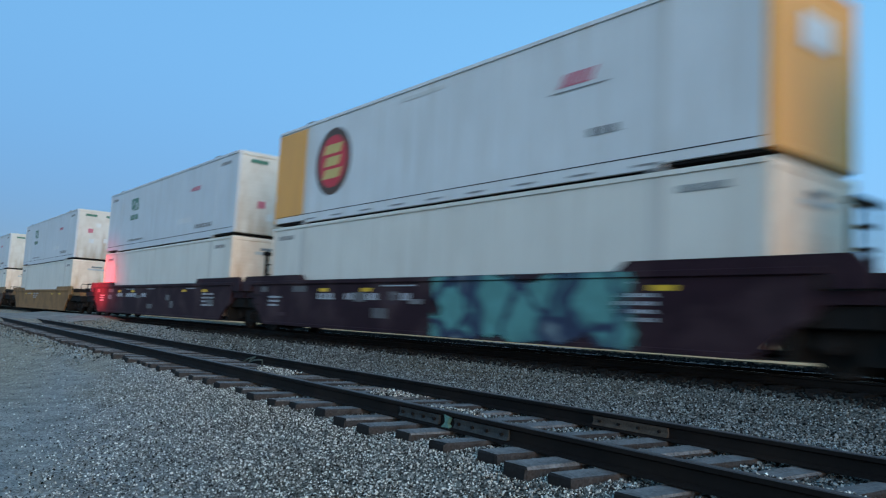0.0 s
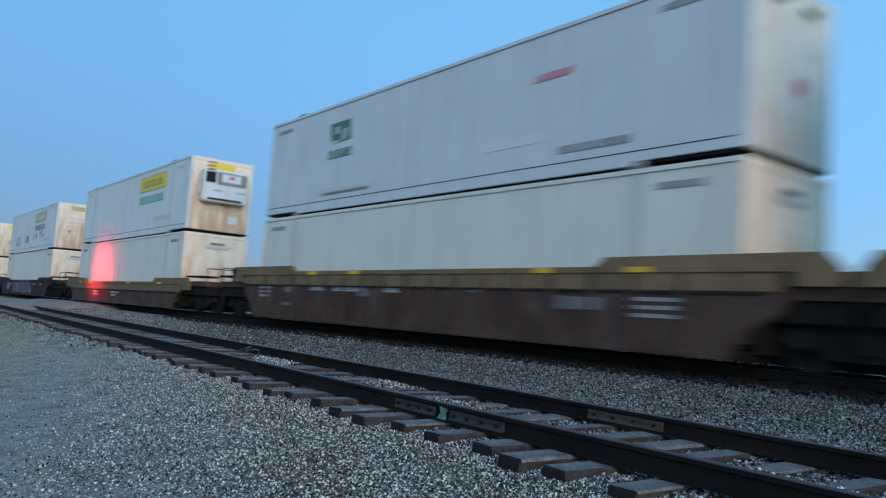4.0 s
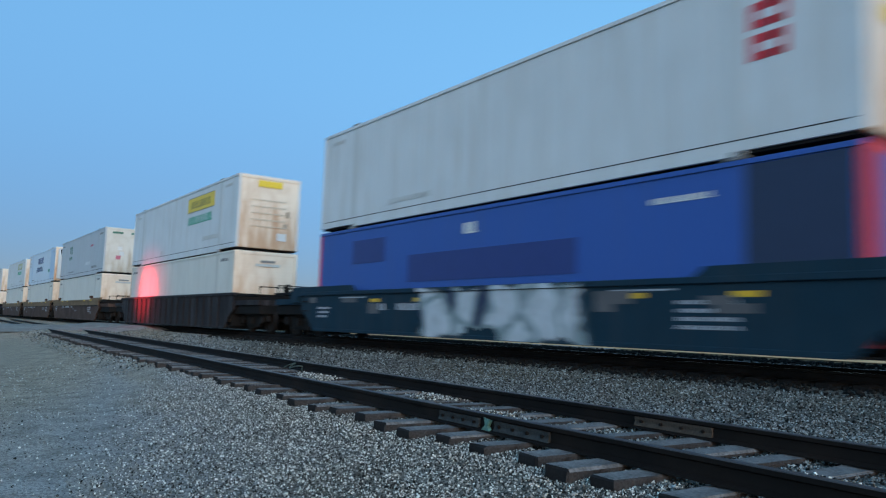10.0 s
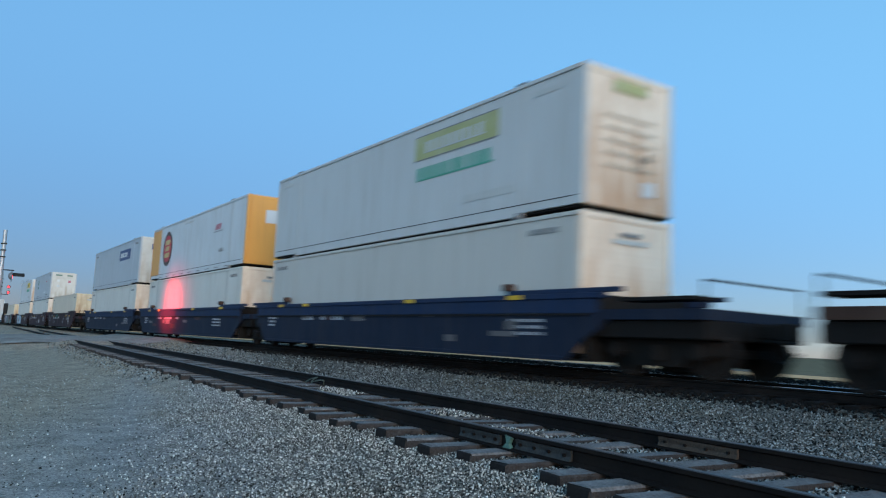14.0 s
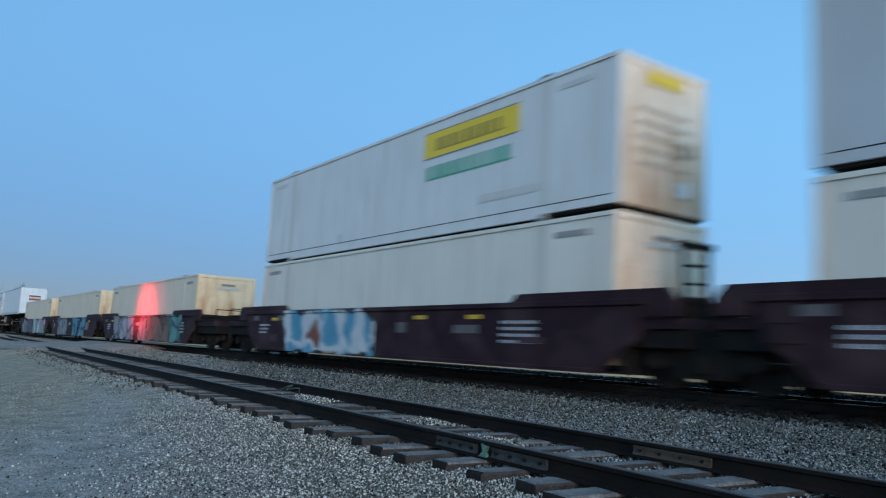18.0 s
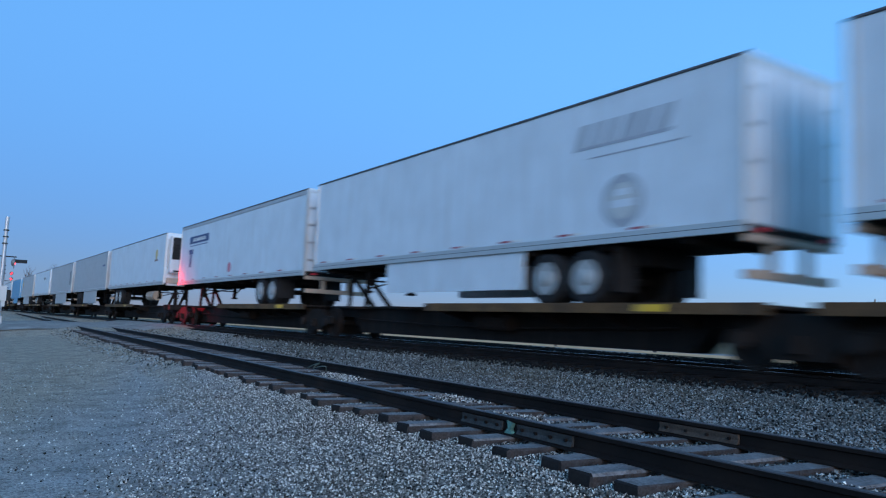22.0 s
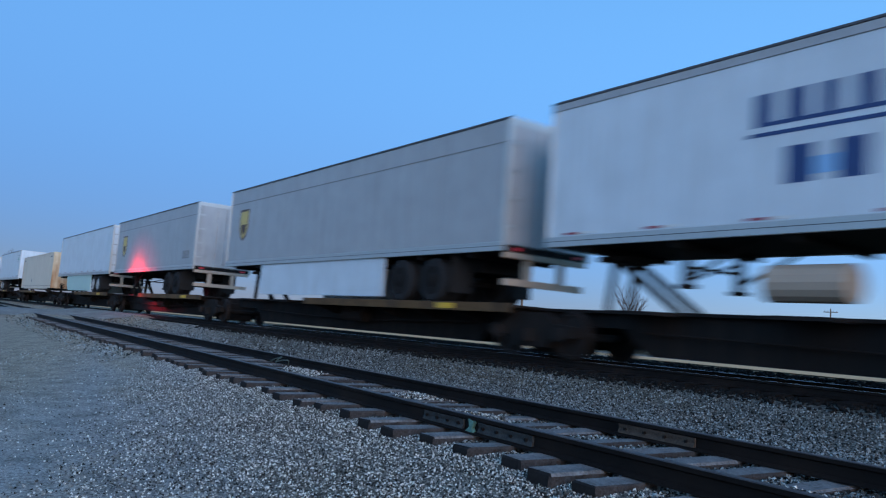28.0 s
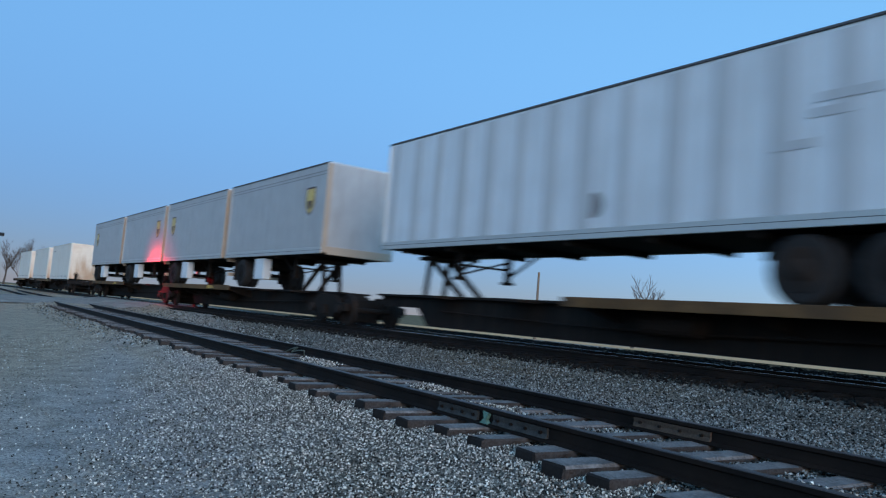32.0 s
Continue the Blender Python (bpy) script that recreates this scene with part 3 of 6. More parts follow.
def stones(name, count, x_range, y_range, size, material, seed, keep, label, lift=0.0):
    """Loose angular stones lying on the ground."""
    rng = np.random.default_rng(seed)
    x, y = rng.uniform(*x_range, count), rng.uniform(*y_range, count)
    ok = keep(x, y, rng.uniform(0, 1, count))
    x, y = x[ok], y[ok]
    n = len(x)
    z = height(x, y) + lift
    base = np.array([(1, 0, 0), (-1, 0, 0), (0, 1, 0), (0, -1, 0), (0, 0, 1), (0, 0, -1)], float)
    tris = np.array([(0, 2, 4), (2, 1, 4), (1, 3, 4), (3, 0, 4), (2, 0, 5), (1, 2, 5), (3, 1, 5), (0, 3, 5)])
    v = base[None] * rng.uniform(0.55, 1.2, (n, 6, 1)) + rng.normal(0, 0.16, (n, 6, 3))
    q = rng.normal(0, 1, (n, 4))
    q /= np.linalg.norm(q, axis=1, keepdims=True)
    w, a, b, c = q.T
    rot = np.stack([1 - 2 * (b * b + c * c), 2 * (a * b - c * w), 2 * (a * c + b * w), 2 * (a * b + c * w), 1 - 2 * (a * a + c * c), 2 * (b * c - a * w), 2 * (a * c - b * w), 2 * (b * c + a * w), 1 - 2 * (a * a + b * b)], -1).reshape(n, 3, 3)
    s = size * rng.lognormal(0, 0.22, n)
    v = np.einsum("nij,nkj->nki", rot, v) * s[:, None, None] + np.stack([x, y, z + s * 0.3], -1)[:, None]
    f = (tris[None] + 6 * np.arange(n)[:, None, None]).reshape(-1)
    me = bpy.data.meshes.new(name)
    me.vertices.add(6 * n), me.loops.add(24 * n), me.polygons.add(8 * n)
    me.vertices.foreach_set("co", v.reshape(-1).astype(np.float32))
    me.loops.foreach_set("vertex_index", f.astype(np.int32))
    me.polygons.foreach_set("loop_start", np.arange(0, 24 * n, 3, dtype=np.int32))
    me.update(calc_edges=True)
    me.materials.append(material)
    return tagged(new(name, me), label, "gravel", kind="stuff")


# ---- rails and ties ----
RAIL = ((-0.065, -0.15), (0.065, -0.15), (0.065, -0.14), (0.012, -0.124), (0.009, -0.046), (0.033, -0.035), (0.034, -0.006), (0.028, 0.0), (-0.028, 0.0), (-0.034, -0.006), (-0.033, -0.035), (-0.009, -0.046), (-0.012, -0.124), (-0.065, -0.14))


def rail(name, parent, y, x0, x1, z, head, label):
    bm = bmesh.new()
    prism(bm, [(y + a, z + b) for a, b in RAIL], "x", x0, x1)
    for f in bm.faces:
        if f.normal.z > 0.5 and f.calc_center_median().z > z - 0.004:
            f.material_index = 1
    return part(name, bm, [M["rail"], head], parent, label)


siding = thing("siding_track", "rusty siding track on grey timber ties in gravel", "railway track", kind="structure")
siding.matrix_basis = pose(0, SIDE_Y, SIDE_Z, 0, 0, math.degrees(math.atan(SIDE_SLOPE)))
for sy in (-0.7535, 0.7535):
    rail("rail", siding, sy, -140, 60, 0, M["rail_top"], "rust-brown siding rail")
main = thing("main_track", "running line with polished rails on dark ballast", "railway track", kind="structure", at=(0, MAIN_Y, RAIL_Z))
for sy in (-0.7535, 0.7535):
    rail("rail", main, sy, -1100, 900, 0, M["shiny"], "rail with a polished head")

rng = random.Random(4)


def tie_mesh(seed):
    r = random.Random(seed)
    bm = bmesh.new()
    box(bm, -0.11, 0.11, -1.25, 1.25, -0.18, 0)
    bevel(bm, 0.014, 1)
    for v in bm.verts:
        v.co += Vector((r.uniform(-0.008, 0.008), r.uniform(-0.012, 0.012), r.uniform(-0.006, 0.004)))
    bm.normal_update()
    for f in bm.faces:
        # colour follows facing: pale tops, shaded sides, near-black shaded ends
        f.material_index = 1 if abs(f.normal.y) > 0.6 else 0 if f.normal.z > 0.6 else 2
    return mesh_of("tie", bm, [M["shaded_oily_tie"]] * 3 if seed > 9 else [M["tie"], M["tie_end"], M["tie_side"]])


TIES = [tie_mesh(s) for s in range(5)]
SHADED_TIES = [tie_mesh(s) for s in range(10, 13)]
at = [7.3 - 0.52 * i for i in range(16)] + [-1.1, -1.62, -2.15, -2.7, -3.2, -3.58, -4.0, -4.52, -5.04, -5.48, -5.96, -6.49, -7.02, -7.45, -8.05, -8.6, -9.25]
while at[-1] > -39.5:
    at.append(at[-1] - 0.5 + rng.uniform(-0.06, 0.06))
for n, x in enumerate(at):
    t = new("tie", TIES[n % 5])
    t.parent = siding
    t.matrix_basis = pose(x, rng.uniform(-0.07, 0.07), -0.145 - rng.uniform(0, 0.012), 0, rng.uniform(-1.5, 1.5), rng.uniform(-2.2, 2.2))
x = 8.0
while x > -60:
    t = new("tie", SHADED_TIES[n % 3])
    t.parent = main
    t.matrix_basis = pose(x + rng.uniform(-0.02, 0.02), rng.uniform(-0.03, 0.03), -0.145, 0, 0, rng.uniform(-0.7, 0.7))
    x -= 0.52
    n += 1


# joint bars, tie plates, spikes and wires on the siding
def joint_bar(parent, x, y, side, colour, label, size=0.31, bolts=4):
    bm = bmesh.new()
    prism(bm, ((y + side * 0.013, -0.122), (y + side * 0.045, -0.126), (y + side * 0.028, -0.09), (y + side * 0.036, -0.048), (y + side * 0.012, -0.046)), "x", x - size, x + size)
    bar = part("joint_bar", bm, M[colour], parent, label)
    for i in range(bolts):
        bx = x - size * 0.8 + i * size * 1.6 / (bolts - 1)
        bm = bmesh.new()
        tube(bm, (bx, y + side * 0.02, -0.085), (bx, y + side * 0.05, -0.085), 0.014, sides=6)
        part("bolt", bm, M["rail"], bar)


M["worn_bar"] = mat("pale_worn_steel", (0.038, 0.04, 0.04), 0.7, 0.2, vary=0.5, scale=9)
M["brown_bar"] = mat("dull_brown_steel", (0.06, 0.045, 0.035), 0.8, vary=0.5, scale=9)
M["verdigris"] = mat("green_spray_marking", (0.075, 0.16, 0.14), 0.8, vary=0.5, scale=20)
joint_bar(siding, -5.42, -0.7535, -1, "worn_bar", "worn grey rail joint bar")
joint_bar(siding, -4.55, -0.7535, -1, "worn_bar", "worn grey rail joint bar", 0.34)
joint_bar(siding, -4.35, 0.7535, -1, "brown_bar", "brown rail joint bar", 0.42)
bm = bmesh.new()
prism(bm, ((-5.06, -0.14), (-4.93, -0.145), (-4.97, -0.1), (-4.94, -0.05), (-5.02, -0.03), (-5.0, -0.09)), "y", -0.80, -0.766)
part("paint_mark", bm, M["verdigris"], siding, "green paint mark on the rail")


# a loose coil of wire against the far rail
bm = bmesh.new()
last = None
for i in range(31):
    a = math.pi * 2 * i / 30
    r0 = 0.11 if i < 16 else 0.08
    p = Vector((-13.1 + 0.75 * i / 30 - 0.12 * math.cos(2 * a), 0.60 + 0.05 * math.sin(a * 1.3), -0.14 + r0 * abs(math.sin(a))))
    hoop = [bm.verts.new(p + Vector((0.0, 0.012 * math.cos(k), 0.012 * math.sin(k)))) for k in (2 * math.pi * j / 5 for j in range(5))]
    if last:
        for j in range(5):
            bm.faces.new((last[j], last[(j + 1) % 5], hoop[(j + 1) % 5], hoop[j]))
    last = hoop
wire = new("wire_loop", mesh_of("wire_loop", bm, mat("green_grey_wire", (0.06, 0.085, 0.075), 0.6)))
wire.matrix_basis = siding.matrix_basis.copy()
tagged(wire, "green-grey wire loops lying by the siding rail", "wire")

# ---- rolling stock ----
MOVING = []


def moving(ob, q, z=0.0):
    MOVING.append((ob, q, z))
    return ob


def truck(parent, x):
    """A two-axle freight truck: cast side frames, bolster, springs, axles and wheels."""
    for s in (-1, 1):
        bm = bmesh.new()
        prism(bm, [(x + a, b) for a, b in ((-1.25, 0.42), (-1.2, 0.62), (-0.75, 0.66), (-0.45, 0.88), (0.45, 0.88), (0.75, 0.66), (1.2, 0.62), (1.25, 0.42), (1.0, 0.38), (0.72, 0.45), (0.5, 0.2), (-0.5, 0.2), (-0.72, 0.45), (-1.0, 0.38))], "y", s * 0.98 - 0.07, s * 0.98 + 0.07)
        frame_ob = part("side_frame", bm, M["truck"], parent, "rusty cast truck side frame")
        bm = bmesh.new()
        tube(bm, (x, s * 1.07, 0.30), (x, s * 1.07, 0.56), 0.15, sides=12)
        part("spring", bm, M["under"], frame_ob)
        for ax in (-0.89, 0.89):
            bm = bmesh.new()
            lathe(bm, ((0.11, -0.03), (0.14, 0.0), (0.14, 0.05)) if s > 0 else ((0.14, -0.05), (0.14, 0.0), (0.11, 0.03)), (x + ax, s * 1.08, 0.46), 10)
            part("bearing_cap", bm, M["wheel"], frame_ob)
    block("brake_beam", M["under"], parent, x - 0.4, x + 0.4, -0.62, 0.62, 0.1, 0.5, soft=0.03)
    block("bolster", M["truck"], parent, x - 0.2, x + 0.2, -1.0, 1.0, 0.5, 0.8, soft=0.02)
    for ax in (-0.89, 0.89):
        bm = bmesh.new()
        tube(bm, (x + ax, -1.0, 0.457), (x + ax, 1.0, 0.457), 0.085)
        axle = part("axle", bm, M["under"], parent)
        for s in (-1, 1):
            bm = bmesh.new()
            o = s * 0.7535
            prof = ((0.12, -0.07 * s), (0.38, -0.04 * s), (0.48, -0.07 * s), (0.48, -0.045 * s), (0.457, -0.03 * s), (0.452, 0.065 * s), (0.39, 0.065 * s), (0.37, 0.02 * s), (0.14, 0.05 * s), (0.12, 0.07 * s))
            lathe(bm, prof, (x + ax, o, 0.457), 22)
            part("wheel", bm, M["wheel"], axle, "worn steel railway wheel")


def coupler(parent, x, d):
    bm = bmesh.new()
    box(bm, min(x, x + d * 0.75), max(x, x + d * 0.75), -0.09, 0.09, 0.72, 0.95)
    box(bm, min(x + d * 0.6, x + d * 0.95), max(x + d * 0.6, x + d * 0.95), -0.16, 0.16, 0.7, 0.98)
    bevel(bm, 0.02)
    part("coupler", bm, M["truck"], parent, "rusty knuckle coupler")
    bm = bmesh.new()
    last = Vector((x, 0.3, 0.75))
    for i in range(1, 7):
        a = i / 6
        p = Vector((x + d * 0.85 * a, 0.3 - 0.15 * a, 0.75 - 0.42 * math.sin(math.pi * a * 0.8)))
        tube(bm, last, p, 0.025, sides=6)
        last = p
    part("brake_hose", bm, M["gap"], parent)


def brake_stand(car, x=9.25, y=0.395, z=1.16):
    """A hand brake on its post, with a spoked wheel."""
    bm = bmesh.new()
    box(bm, x - 0.06, x + 0.06, y - 0.075, y + 0.075, z, z + 0.59)
    bevel(bm, 0.01)
    stand = part("brake_stand", bm, M["under"], car)
    bm = bmesh.new()
    ring(bm, (x + 0.1, y, z + 0.5), 0.16, 0.022)
    part("brake_wheel", bm, M["truck"], stand)
    bm = bmesh.new()
    tube(bm, (x + 0.04, y, z + 0.5), (x + 0.11, y, z + 0.5), 0.03, sides=8)
    for k in range(3):
        c, d = 0.16 * math.cos(math.pi * k / 3), 0.16 * math.sin(math.pi * k / 3)
        tube(bm, (x + 0.1, y - c, z + 0.5 - d), (x + 0.1, y + c, z + 0.5 + d), 0.014, sides=5)
    part("brake_hub", bm, M["truck"], stand)


def end_frame(car, x):
    """The upright step frame on the end platform: two posts, treads, a head plate and a valve box."""
    for y in (-0.3, 0.38):
        block("frame_post", M["under"], car, x - 0.04, x + 0.04, y - 0.05, y + 0.05, 1.16, 2.62, "", 0.01)
    block("head_plate", M["under"], car, x - 0.06, x + 0.08, -0.42, 0.5, 2.48, 2.6, "", 0.015)
    for k in range(3):
        block("tread", M["truck"], car, x - 0.03, x + 0.09, -0.25, 0.33, 1.5 + 0.33 * k, 1.535 + 0.33 * k)
    block("valve_box", M["truck"], car, x - 0.1, x + 0.06, -0.16, 0.24, 1.16, 1.62, "", 0.03)


def well_unit(name, colour, top, front, rear, label, ribs=False, band=None, guide=True, low=0.19):
    """A well-car unit about its box's middle; front and rear: 'joint' or 'coupler'."""
    paint = M[colour]
    car = thing(name, label, "railway car", "well cars of the train")
    chord = M[band] if band else paint
    for s in (-1, 1):
        y0 = s * 1.47
        bm = bmesh.new()
        prism(bm, ((-7.95, low + 0.04), (7.95, low + 0.04), (8.3, 0.55), (8.75, 0.80), (8.75, top - 0.11), (-8.75, top - 0.11), (-8.75, 0.80), (-8.3, 0.55)), "y", y0 - 0.03, y0 + 0.03)
        part("side_panel", bm, paint, car)
        block("top_chord", chord, car, -8.9, 8.9, y0 - 0.085, y0 + 0.085, top - 0.11, top, "", 0.012)
        if band:
            deep = 0.16 if guide == "foot" else 0.38
            block("side_band", chord, car, -8.7, 8.7, y0 - 0.055, y0 + 0.055, top - deep, top - 0.11, "", 0.006)
            block("side_ledge", M["gap"], car, -8.5, 8.5, y0 - 0.07, y0 + 0.07, top - deep - 0.04, top - deep - 0.005)
        block("bottom_chord", paint, car, -7.9, 7.9, y0 - 0.045, y0 + 0.045, low, low + 0.09, "", 0.012)
        if ribs:
            rib = None
            for i in range(17):
                x = -7.2 + i * 0.9
                if rib is None:
                    # ribs of the dull tan cars are darker: their shading is in the colour
                    rib = block("rib", M["brown"] if colour == "tan_old" else paint, car, -0.05, 0.05, y0 - 0.08 if s < 0 else y0 + 0.03, y0 - 0.03 if s < 0 else y0 + 0.08, low + 0.04, top - 0.12, "", 0.008)
                    rib.matrix_basis = pose(x, 0, 0)
                else:
                    again(rib, car, (x, 0, 0))
        for e in (-1, 1):
            # raised guides at the ends of the well
            if guide == "post":
                block("end_guide", chord, car, min(e * 6.1, e * 9.3), max(e * 6.1, e * 9.3), y0 - 0.055, y0 + 0.055, top, top + 0.09, "", 0.01)
                block("guide_post", M["brown"], car, e * 6.1 - 0.13, e * 6.1 + 0.13, y0 - 0.1, y0 + 0.1, top + 0.09, top + 0.24, "", 0.03)
            elif guide == "foot":
                block("guide_post", M["brown"], car, e * 6.2 - 0.5, e * 6.2 + 0.5, y0 - 0.1, y0 + 0.1, top, top + 0.16, "", 0.05)
            elif guide:
                bm = bmesh.new()
                prism(bm, ((e * 5.5, top), (e * 5.7, top + 0.16), (e * 9.35, top + 0.16), (e * 9.55, top - 0.05), (e * 9.55, top - 0.3), (e * 8.92, top - 0.3), (e * 8.92, top)), "y", y0 - 0.06, y0 + 0.06)
                part("end_guide", bm, chord, car)
            for k in range(3):
                x = e * (2.2 + 2.1 * k)
                z, o = top - 0.1, 0.088
                if band is None:
                    z, o = top - 0.32, 0.036
                if (k + e + len(label)) % 3 == 0 or guide is None:
                    continue
                block("reflector", M["yellow"], car, x - 0.24, x + 0.24, y0 + 0.02 if s > 0 else y0 - o, y0 + o if s > 0 else y0 - 0.02, z, z + 0.09, "yellow reflective marker")
    block("well_floor", M["under"], car, -8.2, 8.2, -1.4, 1.4, low + 0.01, 0.24)
    for e, kind in ((1, front), (-1, rear)):
        far = 9.55 if kind == "joint" else 11.0
        bm = bmesh.new()
        prism(bm, ((e * 8.3, 0.62), (e * 8.9, 0.98), (e * far, 0.98), (e * far, 1.16), (e * 8.25, 1.16)), "y", -1.4, 1.4)
        part("end_deck", bm, paint, car)
        # bulkhead is black instead of car paint: shade at the car's end, by colour
        block("bulkhead", M["under"], car, min(e * 8.3, e * 8.42), max(e * 8.3, e * 8.42), -1.4, 1.4, 0.2, top, "", 0.01)
        block("draft_box", M["under"], car, min(e * 8.43, e * far), max(e * 8.43, e * far), -1.32, 1.32, 0.66, 0.975, "", 0.02)
        if kind == "coupler":
            truck(car, e * 9.75)
            coupler(car, e * 10.75, e)
            bm = bmesh.new()
            for y in (-1.35, 1.35):
                tube(bm, (e * 10.95, y, 1.16), (e * 10.95, y, 1.62), 0.02, sides=6)
            tube(bm, (e * 10.95, -1.35, 1.62), (e * 10.95, 1.35, 1.62), 0.02, sides=6)
            part("grab_rail", bm, M["truck"], car)
            block("walkway", M["under"], car, min(e * 9.2, e * 10.9), max(e * 9.2, e * 10.9), -1.5, -0.9, 1.3, 1.36, "black grating walkway")
        else:
            bm = bmesh.new()
            tube(bm, (e * 9.1, 0, 0.85), (e * 9.69, 0, 0.85), 0.2)
            part("articulation_joint", bm, M["truck"], car)
            if e > 0:
                truck(car, 9.7)
    # hand brake stand on the end platform
    if guide != "foot" and low < 0.15 or front == "joint":
        brake_stand(car)
    # ladder rungs at the rear corner of the near side
    for i in range(3):
        bm = bmesh.new()
        tube(bm, (-8.6, -1.58, 0.5 + 0.28 * i), (-8.15, -1.58, 0.5 + 0.28 * i), 0.014, sides=6)
        part("ladder_rung", bm, M["truck"], car)
    return car


L53, W53, H53 = 16.15, 2.59, 2.99


def container(label, body, ends=None, posts=True, group="containers on the train", length=L53, category="container"):
    """A shipping box about its middle, its base at z 0. Parts: side panels, rails, posts, castings, roof, ends."""
    c = thing("shipping_container", label, category, group)
    h, l, w = H53, length / 2, W53 / 2
    paint = M[body]
    endp = M[{"white": "end_white", "dingy": "end_white", "lower_dingy": "end_white", "lower_white": "end_white", "cream": "end_cream", "grey": "end_grey", "pale_grey": "end_grey"}.get(ends or body, ends or body)]
    for s in (-1, 1):
        bm = bmesh.new()
        # shallow vertical joints between the side sheets
        n = int(length / 0.61)
        pts = [(-l + 0.06, s * (w - 0.0145))]
        for i in range(n):
            x0, x1 = -l + 0.06 + (length - 0.12) * i / n, -l + 0.06 + (length - 0.12) * (i + 1) / n
            pts += [(x0 + 0.012, s * (w - 0.0145)), (x0 + 0.02, s * (w - 0.012)), (x1 - 0.02, s * (w - 0.012)), (x1 - 0.012, s * (w - 0.0145))]
        pts += [(l - 0.06, s * (w - 0.0145)), (l - 0.06, s * (w - 0.06)), (-l + 0.06, s * (w - 0.06))]
        prism(bm, pts, "z", 0.27, h - 0.1)
        part("side_panel", bm, paint, c)
        block("top_rail", paint, c, -l + 0.05, l - 0.05, s * w - 0.03 * (s + 1) - 0.01 * (1 - s), s * w + 0.03 * (1 - s) + 0.01 * (1 - s), h - 0.115, h - 0.03, "", 0.006)
        a = 6.2 if posts else l - 0.05
        block("bottom_rail", paint, c, -a, a, s * w - (0.07 if s > 0 else 0), s * w + (0.07 if s < 0 else 0), 0.03, 0.27, "", 0.008)
        if posts:
            for e in (-1, 1):
                block("bottom_rail", paint, c, min(e * 6.202, e * (l - 0.05)), max(e * 6.202, e * (l - 0.05)), s * w - (0.07 if s > 0 else 0), s * w + (0.07 if s < 0 else 0), 0.1, 0.27, "", 0.008)
        if s < 0:
            block("rail_seam", M["gap"], c, -l + 0.2, l - 0.2, s * w - (0.02 if s > 0 else 0.0), s * w + (0.02 if s < 0 else 0.0), 0.27, 0.288)
        if posts:
            for e in (-1, 1):
                block("stacking_post", M[{"white": "dingy", "lower_white": "lower_dingy"}.get(body, body)], c, e * 6.1 - 0.13, e * 6.1 + 0.13, s * w - (0.06 if s > 0 else -0.004), s * w + (0.06 if s < 0 else -0.004), 0.288, h - 0.12, "", 0.003)
                for z in (0.0, h - 0.12) if s < 0 else ():
                    block("corner_casting", M["mark"], c, e * 6.1 - 0.09, e * 6.1 + 0.09, s * (w + 0.003) - (0.12 if s > 0 else 0), s * (w + 0.003) + (0.12 if s < 0 else 0), z, z + 0.12, "", 0.01)
                if s < 0:
                    block("lifting_lug", M["mark"], c, e * 6.1 - 0.16, e * 6.1 + 0.16, s * (w - 0.02) - 0.05, s * (w - 0.02) + 0.05, h - 0.03, h + 0.015, "", 0.01)
        for e in (-1, 1):
            block("corner_post", endp if ends else paint, c, e * l - (0.13 if e > 0 else 0), e * l + (0.13 if e < 0 else 0), s * (w + 0.002) - (0.11 if s > 0 else 0), s * (w + 0.002) + (0.11 if s < 0 else 0), 0.1 if posts else 0.0, h - 0.02 if posts else h, "", 0.012)
    block("roof", paint, c, -l + 0.1, l - 0.1, -w + 0.05, w - 0.05, h - 0.07, h - 0.025)
    block("floor", M["under"], c, -l + 0.1, l - 0.1, -w + 0.05, w - 0.05, 0.05, 0.15)
    # front end: sheet with horizontal ribs between sill and header
    bm = bmesh.new()
    pts = [(l - 0.03, 0.18)]
    for i in range(9):
        z = 0.35 + i * 0.25
        pts += [(l - 0.03, z), (l - 0.0285, z + 0.02), (l - 0.0285, z + 0.07), (l - 0.03, z + 0.09)]
    pts += [(l - 0.03, h - 0.14), (l - 0.07, h - 0.14), (l - 0.07, 0.18)]
    prism(bm, pts, "y", -w + 0.1, w - 0.1)
    part("front_sheet", bm, endp, c)
    block("front_sill", endp, c, l - 0.1, l - 0.002, -w + 0.11, w - 0.11, 0.1, 0.19, "", 0.01)
    block("front_header", endp, c, l - 0.1, l - 0.002, -w + 0.11, w - 0.11, h - 0.15, h - 0.02, "", 0.01)
    # rear doors with locking bars
    for s in (-1, 1):
        door = block("door", endp, c, -l + 0.01, -l + 0.06, min(s * 0.01, s * (w - 0.11)), max(s * 0.01, s * (w - 0.11)), 0.12, h - 0.1, "", 0.008)
        for y in (0.35, 0.85):
            bm = bmesh.new()
            tube(bm, (-l - 0.015, s * y, 0.1), (-l - 0.015, s * y, h - 0.1), 0.018, sides=6)
            part("locking_bar", bm, M["galv"], door)
    return c


def patch(name, parent, material, x0, x1, z0, z1, label="", y=NEAR, slant=0.0, t=0.006):
    """A flat marking on the near side."""
    bm = bmesh.new()
    prism(bm, ((x0 + slant, z0), (x1 + slant, z0), (x1 - slant, z1), (x0 - slant, z1)), "y", y - t, y)
    return part(name, bm, M[material], parent, label)


def end_patch(name, parent, material, y0, y1, z0, z1, label="", x=L53 / 2):
    bm = bmesh.new()
    box(bm, x, x + 0.006, y0, y1, z0, z1)
    return part(name, bm, M[material], parent, label)


